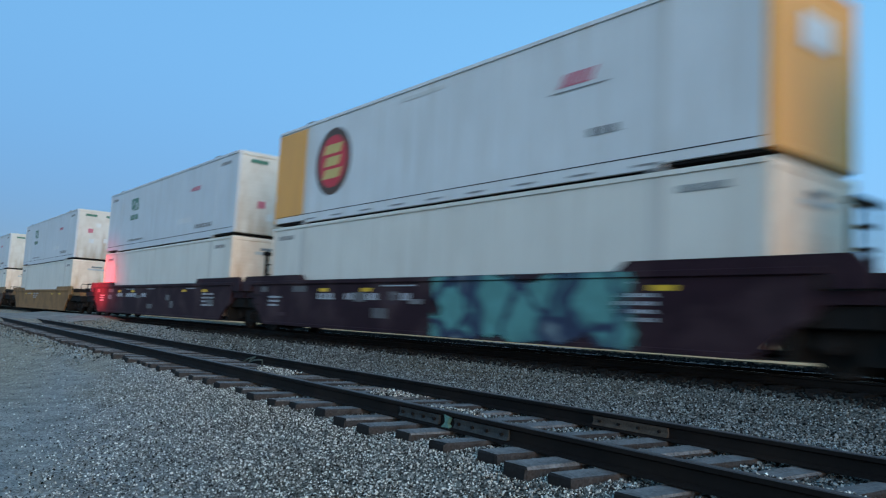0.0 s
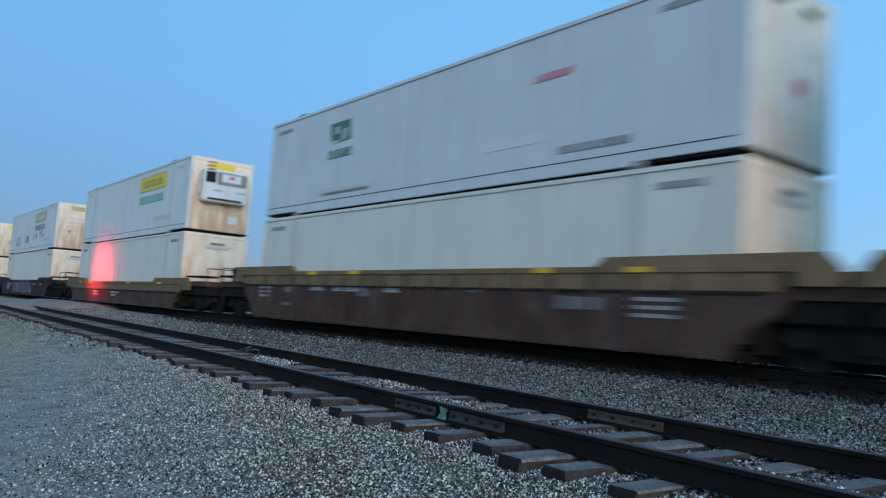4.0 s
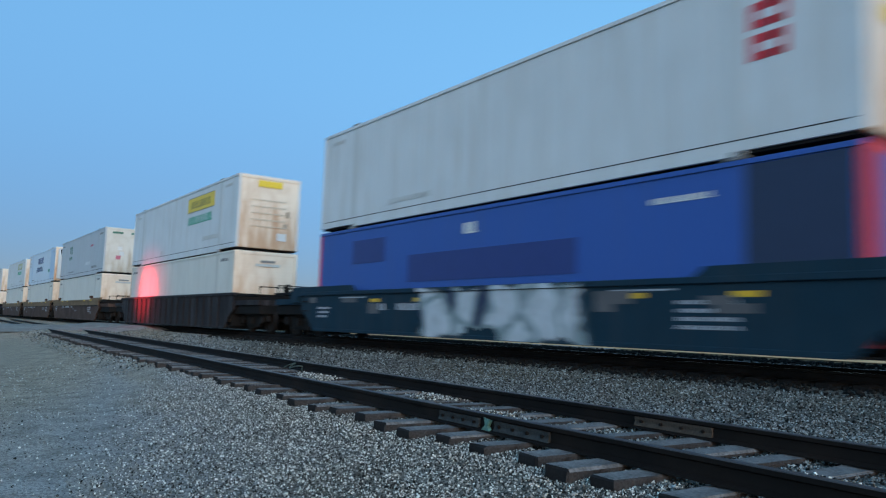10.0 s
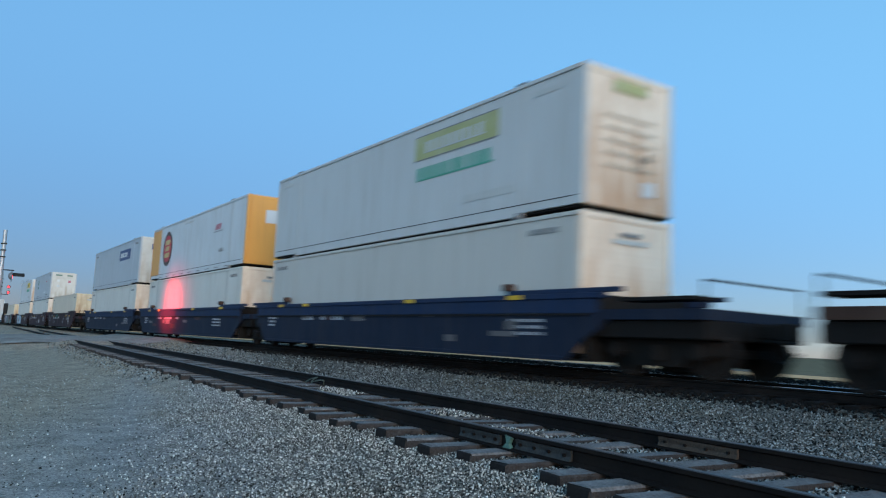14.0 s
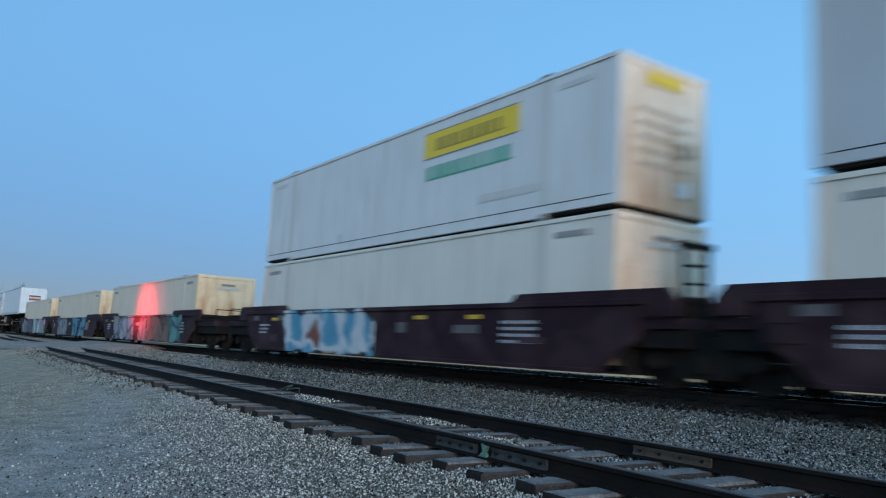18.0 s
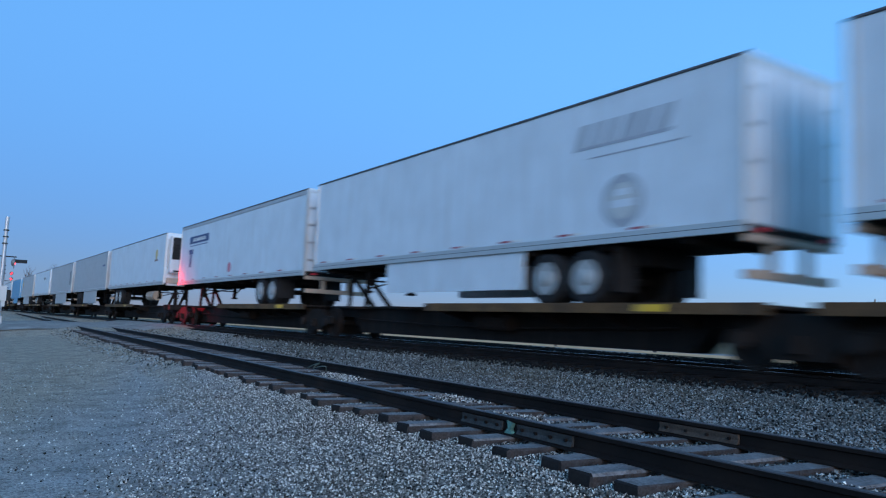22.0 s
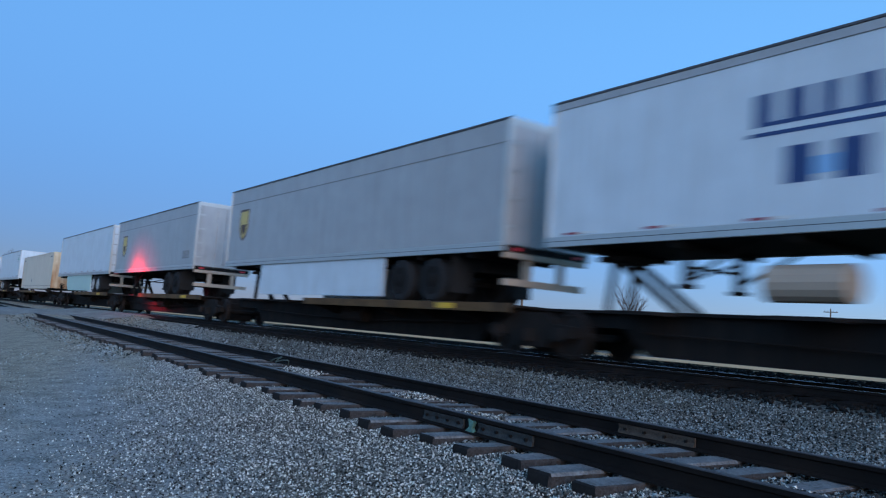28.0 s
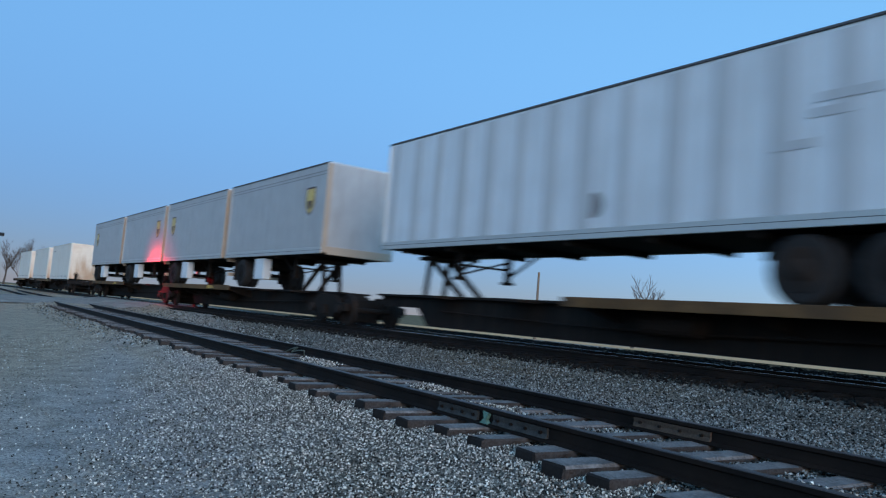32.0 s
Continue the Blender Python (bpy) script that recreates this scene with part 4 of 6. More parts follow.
def disc(name, parent, material, x, z, r, label="", y=NEAR, t=0.006, sides=28, sx=1.0):
    bm = bmesh.new()
    prism(bm, [(x + sx * r * math.cos(2 * math.pi * i / sides), z + r * math.sin(2 * math.pi * i / sides)) for i in range(sides)], "y", y - t, y)
    return part(name, bm, M[material], parent, label)


SIDE = NEAR + 0.007      # outer face of the side sheets


def bars(parent, material, x0, x1, z0, z1, n, label="unreadable lettering", y=SIDE, seed=1, slant=0.0, name="lettering"):
    """Unreadable writing as plain bars."""
    r = random.Random(seed)
    bm = bmesh.new()
    w, low = (x1 - x0) / n, z0 + 0.12 * (z1 - z0)
    pts = [(x1 + slant, z0), (x0 + slant, z0)]
    for i in range(n):
        a, b = x0 + i * w, x0 + i * w + w * r.uniform(0.5, 0.78)
        pts += [(a - slant, z1), (b - slant, z1), (b + slant * 0.8, low), (x0 + (i + 1) * w + slant * 0.8, low)]
    prism(bm, pts, "y", y - 0.006, y)
    return part(name, bm, M[material], parent, label)


def fleet_marks(c, seed, tone="faint"):
    """Small code marks high at the rear and front of the near side, and low along it."""
    r = random.Random(seed)
    bars(c, tone, -7.6, -6.7, H53 - 0.42, H53 - 0.3, 8, "small fleet code", seed=seed)
    bars(c, tone, 6.5, 7.4, H53 - 0.42, H53 - 0.3, 8, "small fleet code", seed=seed + 1)
    if r.random() < 0.6:
        bars(c, "faint", r.uniform(-5, -4), r.uniform(-3, -2), 0.45, 0.58, 10, "small faded lettering", seed=seed + 2)


def banner_box(seed, tone="banner", strong=True, x=1.7, z=2.0, zh=0.62, end_tone=None, body="white"):
    """White box with a yellow banner and green lettering under it."""
    c = container("white double-stacked container with a %s banner" % {"banner": "yellow", "olive": "faded olive", "faint": "faded grey"}[tone], body)
    patch("banner", c, tone, x, x + 3.6, z, z + zh, "banner with dark edges", SIDE)
    for k in (z - 0.02, z + zh):
        patch("banner_edge", c, "mark", x, x + 3.6, k, k + 0.025, "", SIDE - 0.004)
    bars(c, "banner_ink" if tone == "banner" else "faint", x + 0.5, x + 3.1, z + 0.15, z + zh - 0.16, 9, "faded banner lettering", SIDE - 0.006, seed)
    ink = {True: "green", False: "faint"}.get(strong, strong)
    bars(c, ink, x + 0.15, x + 3.4, z - 0.57, z - 0.22, 10, "green lettering" if ink == "green" else "grey lettering", SIDE, seed + 3)
    end_patch("end_banner", c, end_tone or tone, -0.5, 0.5, H53 - 0.46, H53 - 0.2, "banner on the end")
    for i in range(5):
        end_patch("end_lettering", c, "end_line", -0.75, 0.7, 0.95 + 0.26 * i, 0.99 + 0.26 * i, "brown lettering line")
    end_patch("sticker", c, "white", 0.35, 0.75, 0.45, 0.75, "pale square sticker")
    r = random.Random(seed)
    for i in range(2):
        y, k = r.uniform(-0.95, 0.75), r.uniform(0.6, 1.6)
        end_patch("grime_patch", c, "wall_tan", y, y + r.uniform(0.1, 0.2), k, k + r.uniform(0.15, 0.4), "brown label")
    disc("round_mark", c, "faint", r.uniform(-3.2, -1.8), 0.42, 0.13, "small grey mark", SIDE)
    bars(c, "faint", 4.0, 6.0, 0.6, 0.78, 12, "small faded lettering", SIDE, seed + 9)
    fleet_marks(c, seed)
    return c


def grey_logo_box(seed, body="grey"):
    """Pale grey box with a green mark near its rear and stickers on the end."""
    c = container("pale grey double-stacked container with a green mark", body)
    patch("logo", c, "dark_green", -4.35, -3.3, 1.85, 2.42, "green square mark", SIDE, 0.05)
    patch("logo_inset", c, "grey", -4.1, -3.9, 2.1, 2.3, "", SIDE - 0.005)
    patch("logo_inset", c, "grey", -3.7, -3.5, 1.9, 2.2, "", SIDE - 0.005, -0.06)
    patch("logo_inset", c, "faint", -4.3, -3.9, 1.84, 1.92, "", SIDE - 0.005)
    bars(c, "dark_green", -4.4, -3.2, 1.42, 1.66, 6, "green lettering", SIDE, seed)
    bars(c, "pink", 3.6, 4.6, 1.95, 2.1, 6, "faded red script", SIDE, seed + 5, slant=-0.06)
    bars(c, "white", 2.2, 3.9, 0.75, 0.95, 6, "white lettering", SIDE, seed + 6)
    bars(c, "mark", -4.5, -2.2, 0.42, 0.5, 14, "small dark lettering", SIDE, seed + 7)
    bars(c, "mark", 4.3, 6.0, 0.45, 0.6, 9, "small dark lettering", SIDE, seed + 8)
    end_patch("end_logo", c, "dark_green", -0.85, -0.2, H53 - 0.4, H53 - 0.27, "green lettering on the end")
    end_patch("end_logo", c, "dark_green", 0.3, 0.85, H53 - 0.4, H53 - 0.27, "green lettering on the end")
    r = random.Random(seed)
    for i in range(4):
        y, z = r.uniform(-0.7, 0.7), r.uniform(0.6, 2.0)
        end_patch("sticker", c, ("pale_mark", "pink", "white", "pale_mark")[i], y, y + 0.28, z, z + 0.25, "round sticker")
    fleet_marks(c, seed, "mark")
    return c


def plain_box(seed, body="lower_white", label="white lower container with rust-stained ends"):
    global H53
    H53 = 2.90 if body.startswith("lower") else 2.97
    c = container(label, body, body)
    fleet_marks(c, seed, "mark")
    end_patch("end_code", c, "mark", -0.25, 0.35, H53 - 0.45, H53 - 0.36, "small dark code")
    end_patch("end_code", c, "faint", -0.45, 0.55, H53 - 0.6, H53 - 0.5, "small faded code")
    H53 = 2.99
    return c


def emblem_box(seed):
    """White box with orange ends and a round red emblem."""
    c = container("white container with orange ends and a round red emblem", "white", "orange")
    patch("orange_panel", c, "orange", -7.93, -6.25, 0.21, H53 - 0.15, "orange end panel", SIDE)
    x, z = -4.66, 1.64
    disc("emblem", c, "seal_brown", x, z, 0.95, "round red emblem with a dark rim", SIDE)
    disc("emblem_field", c, "red", x, z, 0.74, "", SIDE - 0.006)
    for dz, w in ((0.35, 0.45), (0.0, 0.38), (-0.35, 0.45)):
        patch("emblem_bar", c, "gold", x - w, x + w, z + dz - 0.13, z + dz + 0.13, "yellow bar", SIDE - 0.012, -0.07)
    bars(c, "pink", 3.9, 4.7, 1.85, 2.1, 6, "faded red script", SIDE, seed, slant=-0.08)
    patch("underline", c, "mark", 3.6, 5.0, 1.75, 1.78, "", SIDE)
    bars(c, "faint", -1.4, 0.2, H53 - 0.35, H53 - 0.25, 10, "small faded lettering", SIDE, seed)
    bars(c, "mark", 4.6, 5.3, 0.8, 0.95, 3, "small dark lettering", SIDE, seed)
    disc("small_mark", c, "white", -0.2, 0.35, 0.12, "", SIDE, sx=2.0)
    end_patch("end_label", c, "white", -0.5, 0.5, 1.85, 2.4, "white panel on the end")
    for i in range(9):
        patch("vent_slot", c, "mark", -6.0 + i * 1.45, -5.45 + i * 1.45, 0.1, 0.14, "", NEAR)
    return c


def reefer_front(c, x, w=1.05, z0=0.95, z1=2.75):
    """A refrigeration unit on the front end, with a dark grille."""
    unit = block("cooling_unit", M["white"], c, x, x + 0.42, -w, w, z0, z1, "white refrigeration unit", 0.06)
    block("grille", M["black"], unit, x + 0.42, x + 0.435, -w + 0.08, -0.42, z0 + 0.75, z1 - 0.12, "black grille", 0.004)
    surround = block("panel_surround", M["mark"], unit, x + 0.42, x + 0.43, -0.36, w - 0.04, z0 + 0.7, z1 - 0.1, "dark grey recess", 0.004)
    block("centre_panel", M["white"], surround, x + 0.43, x + 0.46, -0.18, w - 0.3, z0 + 0.82, z1 - 0.16, "white access panel", 0.02)
    for i in range(6):
        block("louvre", M["under"], unit, x + 0.436, x + 0.45, -w + 0.11, -0.45, z0 + 0.82 + i * 0.14, z0 + 0.86 + i * 0.14)
    for y in (-0.5, 0.45):
        block("unit_lettering", M["dull_letter"], unit, x + 0.421, x + 0.427, y, y + 0.4, z0 + 0.42, z0 + 0.5, "grey lettering")
    block("vent", M["black"], unit, x + 0.42, x + 0.432, -w + 0.2, w - 0.2, z0 + 0.08, z0 + 0.16)
    block("panel_label", M["pink"], unit, x + 0.461, x + 0.468, 0.12, 0.34, z0 + 0.95, z0 + 1.08)
    bm = bmesh.new()
    tube(bm, (x + 0.12, -w - 0.05, z0 + 0.3), (x + 0.12, -w - 0.05, z1 - 0.2), 0.05)
    part("exhaust_pipe", bm, M["galv"], unit)


def text(parent, words, material, x, z, size, name="lettering", label="", y=SIDE):
    cu = bpy.data.curves.new(name, "FONT")
    cu.body, cu.size, cu.extrude = words, size, 0.003
    cu.materials.append(M[material])
    ob = new(name, cu)
    me = bpy.data.meshes.new_from_object(ob)
    bpy.data.objects.remove(ob)
    o = new(name, me)
    o.parent = parent
    o.matrix_basis = pose(x, y - 0.004, z, 90, 0, 0)
    return tagged(o, label)


def intermodal_box(seed):
    c = container("bluish white refrigerated container with dark blue lettering", "blue_white", "white")
    bars(c, "dark_blue", -2.0, 1.3, 1.9, 2.45, 6, "large dark blue lettering", SIDE, seed)
    text(c, "INTERMODAL", "dark_blue", -2.75, 1.15, 0.66, label="dark blue lettering")
    disc("leaf_mark", c, "green", 4.9, 1.05, 0.15, "green oval mark", SIDE, sx=3.6)
    patch("stripe", c, "pale_blue", 5.5, 7.6, 0.3, H53 - 0.16, "pale blue panel", SIDE)
    patch("stripe", c, "pale_blue", -6.05, -5.6, 0.3, H53 - 0.16, "pale blue stripe", SIDE)
    bars(c, "mark", -5.7, -4.2, 0.42, 0.5, 12, "small dark lettering", SIDE, seed + 4)
    bars(c, "faint", -7.45, -6.7, 2.1, 2.25, 4, "faded dark lettering", SIDE, seed)
    bars(c, "mark", -7.4, -6.85, 1.78, 1.95, 3, "dark lettering", SIDE, seed + 1)
    x = L53 / 2
    unit = block("cooling_unit", M["white"], c, x, x + 0.38, -1.12, 1.12, 0.25, 2.8, "white refrigeration unit", 0.06)
    bm = bmesh.new()
    prism(bm, ((-1.02, 2.72), (1.02, 2.72), (0.85, 2.0), (0.6, 1.82), (-0.6, 1.82), (-0.85, 2.0)), "x", x + 0.375, x + 0.395)
    part("grille", bm, M["black"], unit, "black upper grille")
    block("display_panel", M["black"], unit, x + 0.375, x + 0.39, -0.55, -0.25, 1.05, 1.6)
    block("lower_vent", M["wall_tan"], unit, x + 0.375, x + 0.39, -0.9, 0.9, 0.35, 0.62, "brown lower vent")
    fleet_marks(c, seed)
    return c


def blue_box(seed):
    global H53
    H53 = 2.90
    c = container("deep blue container with red corner posts", "blue_box", "red")
    patch("front_panel", c, "navy", 6.25, 7.9, 0.21, H53 - 0.13, "dark navy front panel", SIDE)
    block("blue_end_sheet", M["blue_box"], c, L53 / 2 - 0.01, L53 / 2 + 0.004, -1.0, 1.0, 0.2, H53 - 0.15, "deep blue end sheet")
    for i, z in enumerate((2.1, 1.85, 1.6)):
        end_patch("end_lettering", c, "pale_mark", -0.25, 0.1, z - 0.1, z + 0.05, "pale lettering", L53 / 2 + 0.005)
    end_patch("end_lettering", c, "pale_mark", 0.6, 0.72, 1.2, 2.1, "pale upright lettering", L53 / 2 + 0.005)
    bars(c, "pale_mark", -0.8, -0.3, 2.3, 2.55, 2, "pale mark", SIDE, seed)
    patch("emblem", c, "blue_panel", -3.1, 2.75, 1.27, 1.95, "dark blue panel", SIDE)
    patch("emblem", c, "blue_panel", -6.0, -4.25, 1.85, 2.5, "dark blue panel", SIDE)
    bars(c, "pale_mark", 4.5, 5.7, 2.36, 2.46, 9, "small pale lettering", SIDE, seed)
    H53 = 2.99
    return c


def red_mark_box(seed):
    c = container("dirty white container with a red square mark", "white")
    for z, h in ((1.95, 0.4), (1.45, 0.4)):
        patch("red_mark", c, "red", 6.35, 6.95, z, z + h, "red square mark", SIDE)
        patch("red_mark_inset", c, "white", 6.5, 6.85, z + 0.12, z + 0.26, "", SIDE - 0.004)
    end_patch("end_mark", c, "red", 0.05, 0.5, 1.95, 2.4, "red square mark")
    end_patch("end_mark_inset", c, "white", 0.15, 0.4, 2.08, 2.3, "", L53 / 2 + 0.003)
    end_patch("sticker", c, "banner", -0.75, -0.42, 1.75, 2.0, "pale yellow round sticker")
    for i in range(24):
        x = -7.5 + i * 0.62
        block("side_rib", M["white"], c, x - 0.05, x + 0.05, SIDE - 0.006, SIDE, 0.22, H53 - 0.13)
    fleet_marks(c, seed)
    return c


def orange_box(seed):
    c = emblem_box(seed)
    end_patch("end_sheet", c, "orange", -1.1, 1.1, 0.2, H53 - 0.15, "orange end sheet", L53 / 2 - 0.008)
    return tagged(c, "white container with orange ends beside a round emblem")


def navy_letter_box(seed):
    c = container("blue-grey container with a dark blue lettered panel", "grey")
    patch("logo", c, "dark_blue", 1.8, 5.2, 1.75, 2.45, "dark blue lettered panel", SIDE)
    bars(c, "pale_mark", 2.2, 4.4, 1.95, 2.25, 5, "pale lettering", SIDE - 0.007, seed)
    end_patch("end_logo", c, "dark_blue", -0.6, 0.7, 2.2, 2.55, "dark blue panel on the end")
    fleet_marks(c, seed, "mark")
    return c


# ---- highway trailers and the spine cars under them ----
T_BASE, T_TOP = 2.12, 5.0


def wheel_pair(parent, x, y, s, hub):
    bm = bmesh.new()
    lathe(bm, ((0.30, -0.14), (0.46, -0.15), (0.52, -0.11), (0.52, 0.11), (0.46, 0.15), (0.30, 0.14)), (x, y, 1.53), 24)
    tyre = part("tyre", bm, M["tyre"], parent)
    bm = bmesh.new()
    o = s * 0.16
    lathe(bm, ((0.34, o * 0.9), (0.33, o * 1.0), (0.17, o * 0.93), (0.12, o * 1.15), (0.05, o * 1.25)), (x, y, 1.53), 18)
    part("wheel_disc", bm, M[hub], tyre, "pale wheel disc" if hub == "hub" else "")


def trailer(label, body, d=1, length=16.15, skirt=None, hub="hub", edge="dark_rail", wheels=(-5.1, -3.85), tape=True, base=T_BASE, skirt_x=None, skirt_r=0.12, skirt_z=1.12):
    """A van trailer about its middle, rail level at z 0; d: 1 with its nose ahead, -1 riding backwards."""
    t = thing("van_trailer", label, "trailer", "trailers on the train")
    l, w, paint = length / 2, 1.295, M[body]
    for s in (-1, 1):
        bm = bmesh.new()
        n = int(length / 1.22)
        pts = [(-l + 0.03, s * (w - 0.03))]
        for i in range(n):
            x0, x1 = -l + 0.03 + (length - 0.06) * i / n, -l + 0.03 + (length - 0.06) * (i + 1) / n
            pts += [(x0 + 0.01, s * (w - 0.03)), (x0 + 0.014, s * (w - 0.026)), (x1 - 0.014, s * (w - 0.026)), (x1 - 0.01, s * (w - 0.03))]
        pts += [(l - 0.03, s * (w - 0.03)), (l - 0.03, s * (w - 0.07)), (-l + 0.03, s * (w - 0.07))]
        prism(bm, pts, "z", base + 0.14, T_TOP - 0.03)
        part("side_panel", bm, paint, t)
        block("top_rail", M[edge], t, -l, l, s * w - (0.05 if s > 0 else 0), s * w + (0.05 if s < 0 else 0), T_TOP - 0.05, T_TOP, "", 0.01)
        rail_ob = block("bottom_rail", M["rail_alu"] if body != "blue_trailer" else paint, t, -l, l, s * w - (0.05 if s > 0 else 0), s * w + (0.05 if s < 0 else 0), base, base + 0.2, "dull aluminium bottom rail", 0.008)
        block("rail_groove", M["dark_rail"], rail_ob, -l, l, s * w - (0.02 if s > 0 else 0.002), s * w + (0.02 if s < 0 else 0.002), base + 0.1, base + 0.112)
        if tape and s < 0:
            for i in range(8):
                x = -l + 0.5 + i * (length - 1) / 8
                block("reflective_tape", M["tape_red"], rail_ob, x, x + 0.35, -w + 0.018, -w + 0.03, base + 0.225, base + 0.268)
                block("reflective_tape", M["pale_mark"], rail_ob, x + 0.36, x + 0.7, -w + 0.018, -w + 0.03, base + 0.225, base + 0.268)
    block("roof", M["pale_mark"], t, -l, l, -w + 0.05, w - 0.05, T_TOP - 0.03, T_TOP - 0.004)
    block("floor", M["under"], t, -l + 0.02, l - 0.02, -w + 0.05, w - 0.05, base + 0.02, base + 0.13)
    for i in range(int(length / 2.0)):
        x = -l + 1.0 + i * 2
        block("cross_member", M["under"], t, x - 0.04, x + 0.04, -w + 0.06, w - 0.06, base - 0.1, base + 0.02)
    nose, tail = d * l, -d * l
    block("front_wall", paint, t, nose - 0.03, nose + 0.0 if d > 0 else nose + 0.03, -w + 0.05, w - 0.05, base + 0.1, T_TOP - 0.03, "", 0.01)
    for s in (-1, 1):
        bm = bmesh.new()
        tube(bm, (nose - d * 0.04, s * (w - 0.045), base), (nose - d * 0.04, s * (w - 0.045), T_TOP - 0.02), 0.045, sides=8)
        part("nose_post", bm, M["rail_alu"], t)
        block("rear_post", M["rail_alu"], t, min(tail, tail + d * 0.1), max(tail, tail + d * 0.1), s * w - (0.1 if s > 0 else -0.003), s * w + (0.1 if s < 0 else -0.003), base, T_TOP - 0.01, "", 0.01)
        door = block("door", paint, t, min(tail + d * 0.01, tail + d * 0.06), max(tail + d * 0.01, tail + d * 0.06), min(s * 0.01, s * (w - 0.1)), max(s * 0.01, s * (w - 0.1)), base + 0.15, T_TOP - 0.15, "", 0.008)
        bm = bmesh.new()
        tube(bm, (tail - d * 0.015, s * 0.4, base + 0.1), (tail - d * 0.015, s * 0.4, T_TOP - 0.15), 0.016, sides=6)
        part("locking_bar", bm, M["galv"], door)
        for k in range(4):
            z = base + 0.5 + k * 0.6
            block("hinge", M["galv"], door, min(tail - d * 0.012, tail), max(tail - d * 0.012, tail), min(s * (w - 0.35), s * (w - 0.1)), max(s * (w - 0.35), s * (w - 0.1)), z, z + 0.06)
        block("tail_light", M["red"], t, min(tail - d * 0.01, tail), max(tail - d * 0.01, tail), s * 0.9 - 0.1, s * 0.9 + 0.1, base + 0.03, base + 0.1)
    block("rear_header", M["rail_alu"], t, min(tail, tail + d * 0.06), max(tail, tail + d * 0.06), -w + 0.1, w - 0.1, T_TOP - 0.15, T_TOP - 0.02)
    bm = bmesh.new()
    for y in (-0.5, 0.5):
        box(bm, tail + d * 0.1 - 0.05, tail + d * 0.1 + 0.05, y - 0.08, y + 0.08, 1.5, base)
    box(bm, tail + d * 0.1 - 0.06, tail + d * 0.1 + 0.06, -1.15, 1.15, 1.42, 1.56)
    # pale metal frame; the tan puts orange sunlight into bumper and sill
    part("rear_bumper", bm, M["wall_tan"], t, "tan rear bumper frame")
    block("rear_sill", M["wall_tan"], t, min(tail, tail + d * 0.12), max(tail, tail + d * 0.12), -1.2, 1.2, base - 0.13, base - 0.005, "tan rear sill", 0.01)
    # running gear
    block("slider_frame", M["under"], t, min(d * (wheels[0] - 1.0), d * (wheels[-1] + 1.0)), max(d * (wheels[0] - 1.0), d * (wheels[-1] + 1.0)), -0.55, 0.55, 1.75, base, "", 0.02)
    for x in wheels:
        bm = bmesh.new()
        tube(bm, (d * x, -0.95, 1.53), (d * x, 0.95, 1.53), 0.07)
        axle = part("axle", bm, M["under"], t)
        for s in (-1, 1):
            wheel_pair(axle, d * x, s * 1.08, s, hub)
            wheel_pair(axle, d * x, s * 0.76, -s, "under")
    flap = d * (wheels[0] - 0.75)
    for s in (-1, 1):
        block("mud_flap", M["gap"], t, flap - 0.01, flap + 0.01, s * 0.92 - 0.3, s * 0.92 + 0.3, 1.25, base - 0.02)
    # landing legs, folded, with cross brace
    lx = d * (l - 2.9)
    for s in (-1, 1):
        bm = bmesh.new()
        box(bm, lx - 0.07, lx + 0.07, s * 0.75 - 0.07, s * 0.75 + 0.07, 1.45, base)
        box(bm, lx - 0.13, lx + 0.13, s * 0.75 - 0.12, s * 0.75 + 0.12, 1.38, 1.45)
        bevel(bm, 0.01)
        part("landing_leg", bm, M["under"], t)
        bm = bmesh.new()
        tube(bm, (lx, s * 0.75, 1.55), (lx - d * 1.2, s * 0.75, base), 0.035, sides=6)
        part("leg_brace", bm, M["under"], t)
    bm = bmesh.new()
    tube(bm, (lx, -0.75, 1.75), (lx, 0.75, 1.75), 0.03, sides=6)
    tube(bm, (lx, -0.75, 1.5), (lx, 0.75, 1.95), 0.025, sides=6)
    part("cross_brace", bm, M["under"], t)
    if skirt:
        x0, x1 = skirt_x or (d * (wheels[-1] + 0.75), lx - d * 0.5)
        bm = bmesh.new()
        a, b = min(x0, x1), max(x0, x1)
        curve = [(b - skirt_r + skirt_r * math.sin(k * math.pi / 12), skirt_z + skirt_r - skirt_r * math.cos(k * math.pi / 12)) for k in range(7)]
        if d < 0:
            curve = [(a + b - p, q) for p, q in curve]
            outline = [(b, skirt_z), *curve, (a, base), (b, base)]
        else:
            outline = [(a, skirt_z), *curve, (b, base), (a, base)]
        prism(bm, outline, "y", -1.24, -1.2)
        part("side_skirt", bm, M[skirt], t, "side skirt panel")
        bm = bmesh.new()
        prism(bm, outline, "y", 1.2, 1.24)
        part("side_skirt", bm, M[skirt], t)
    return t


TS_ = NEAR + 0.026


def shield(t, x, z, s=1.0):
    out = ((-0.42, 0.55), (0.42, 0.55), (0.42, -0.15), (0.25, -0.45), (0, -0.62), (-0.25, -0.45), (-0.42, -0.15))
    for k, m, o, lab in ((1.0, "seal_brown", 0.006, "brown shield"), (0.86, "gold", 0.010, "gold shield"), (0.62, "seal_brown", 0.014, "")):
        bm = bmesh.new()
        pts = out if k > 0.7 else ((-0.3, -0.02), (0.3, -0.02), (0.22, -0.4), (0, -0.66), (-0.22, -0.4))
        prism(bm, [(x + s * a * k * (1 if k > 0.7 else 1.4), z + s * b * k) for a, b in pts], "y", TS_ - o, TS_)
        part("shield_emblem", bm, M[m], t, lab)


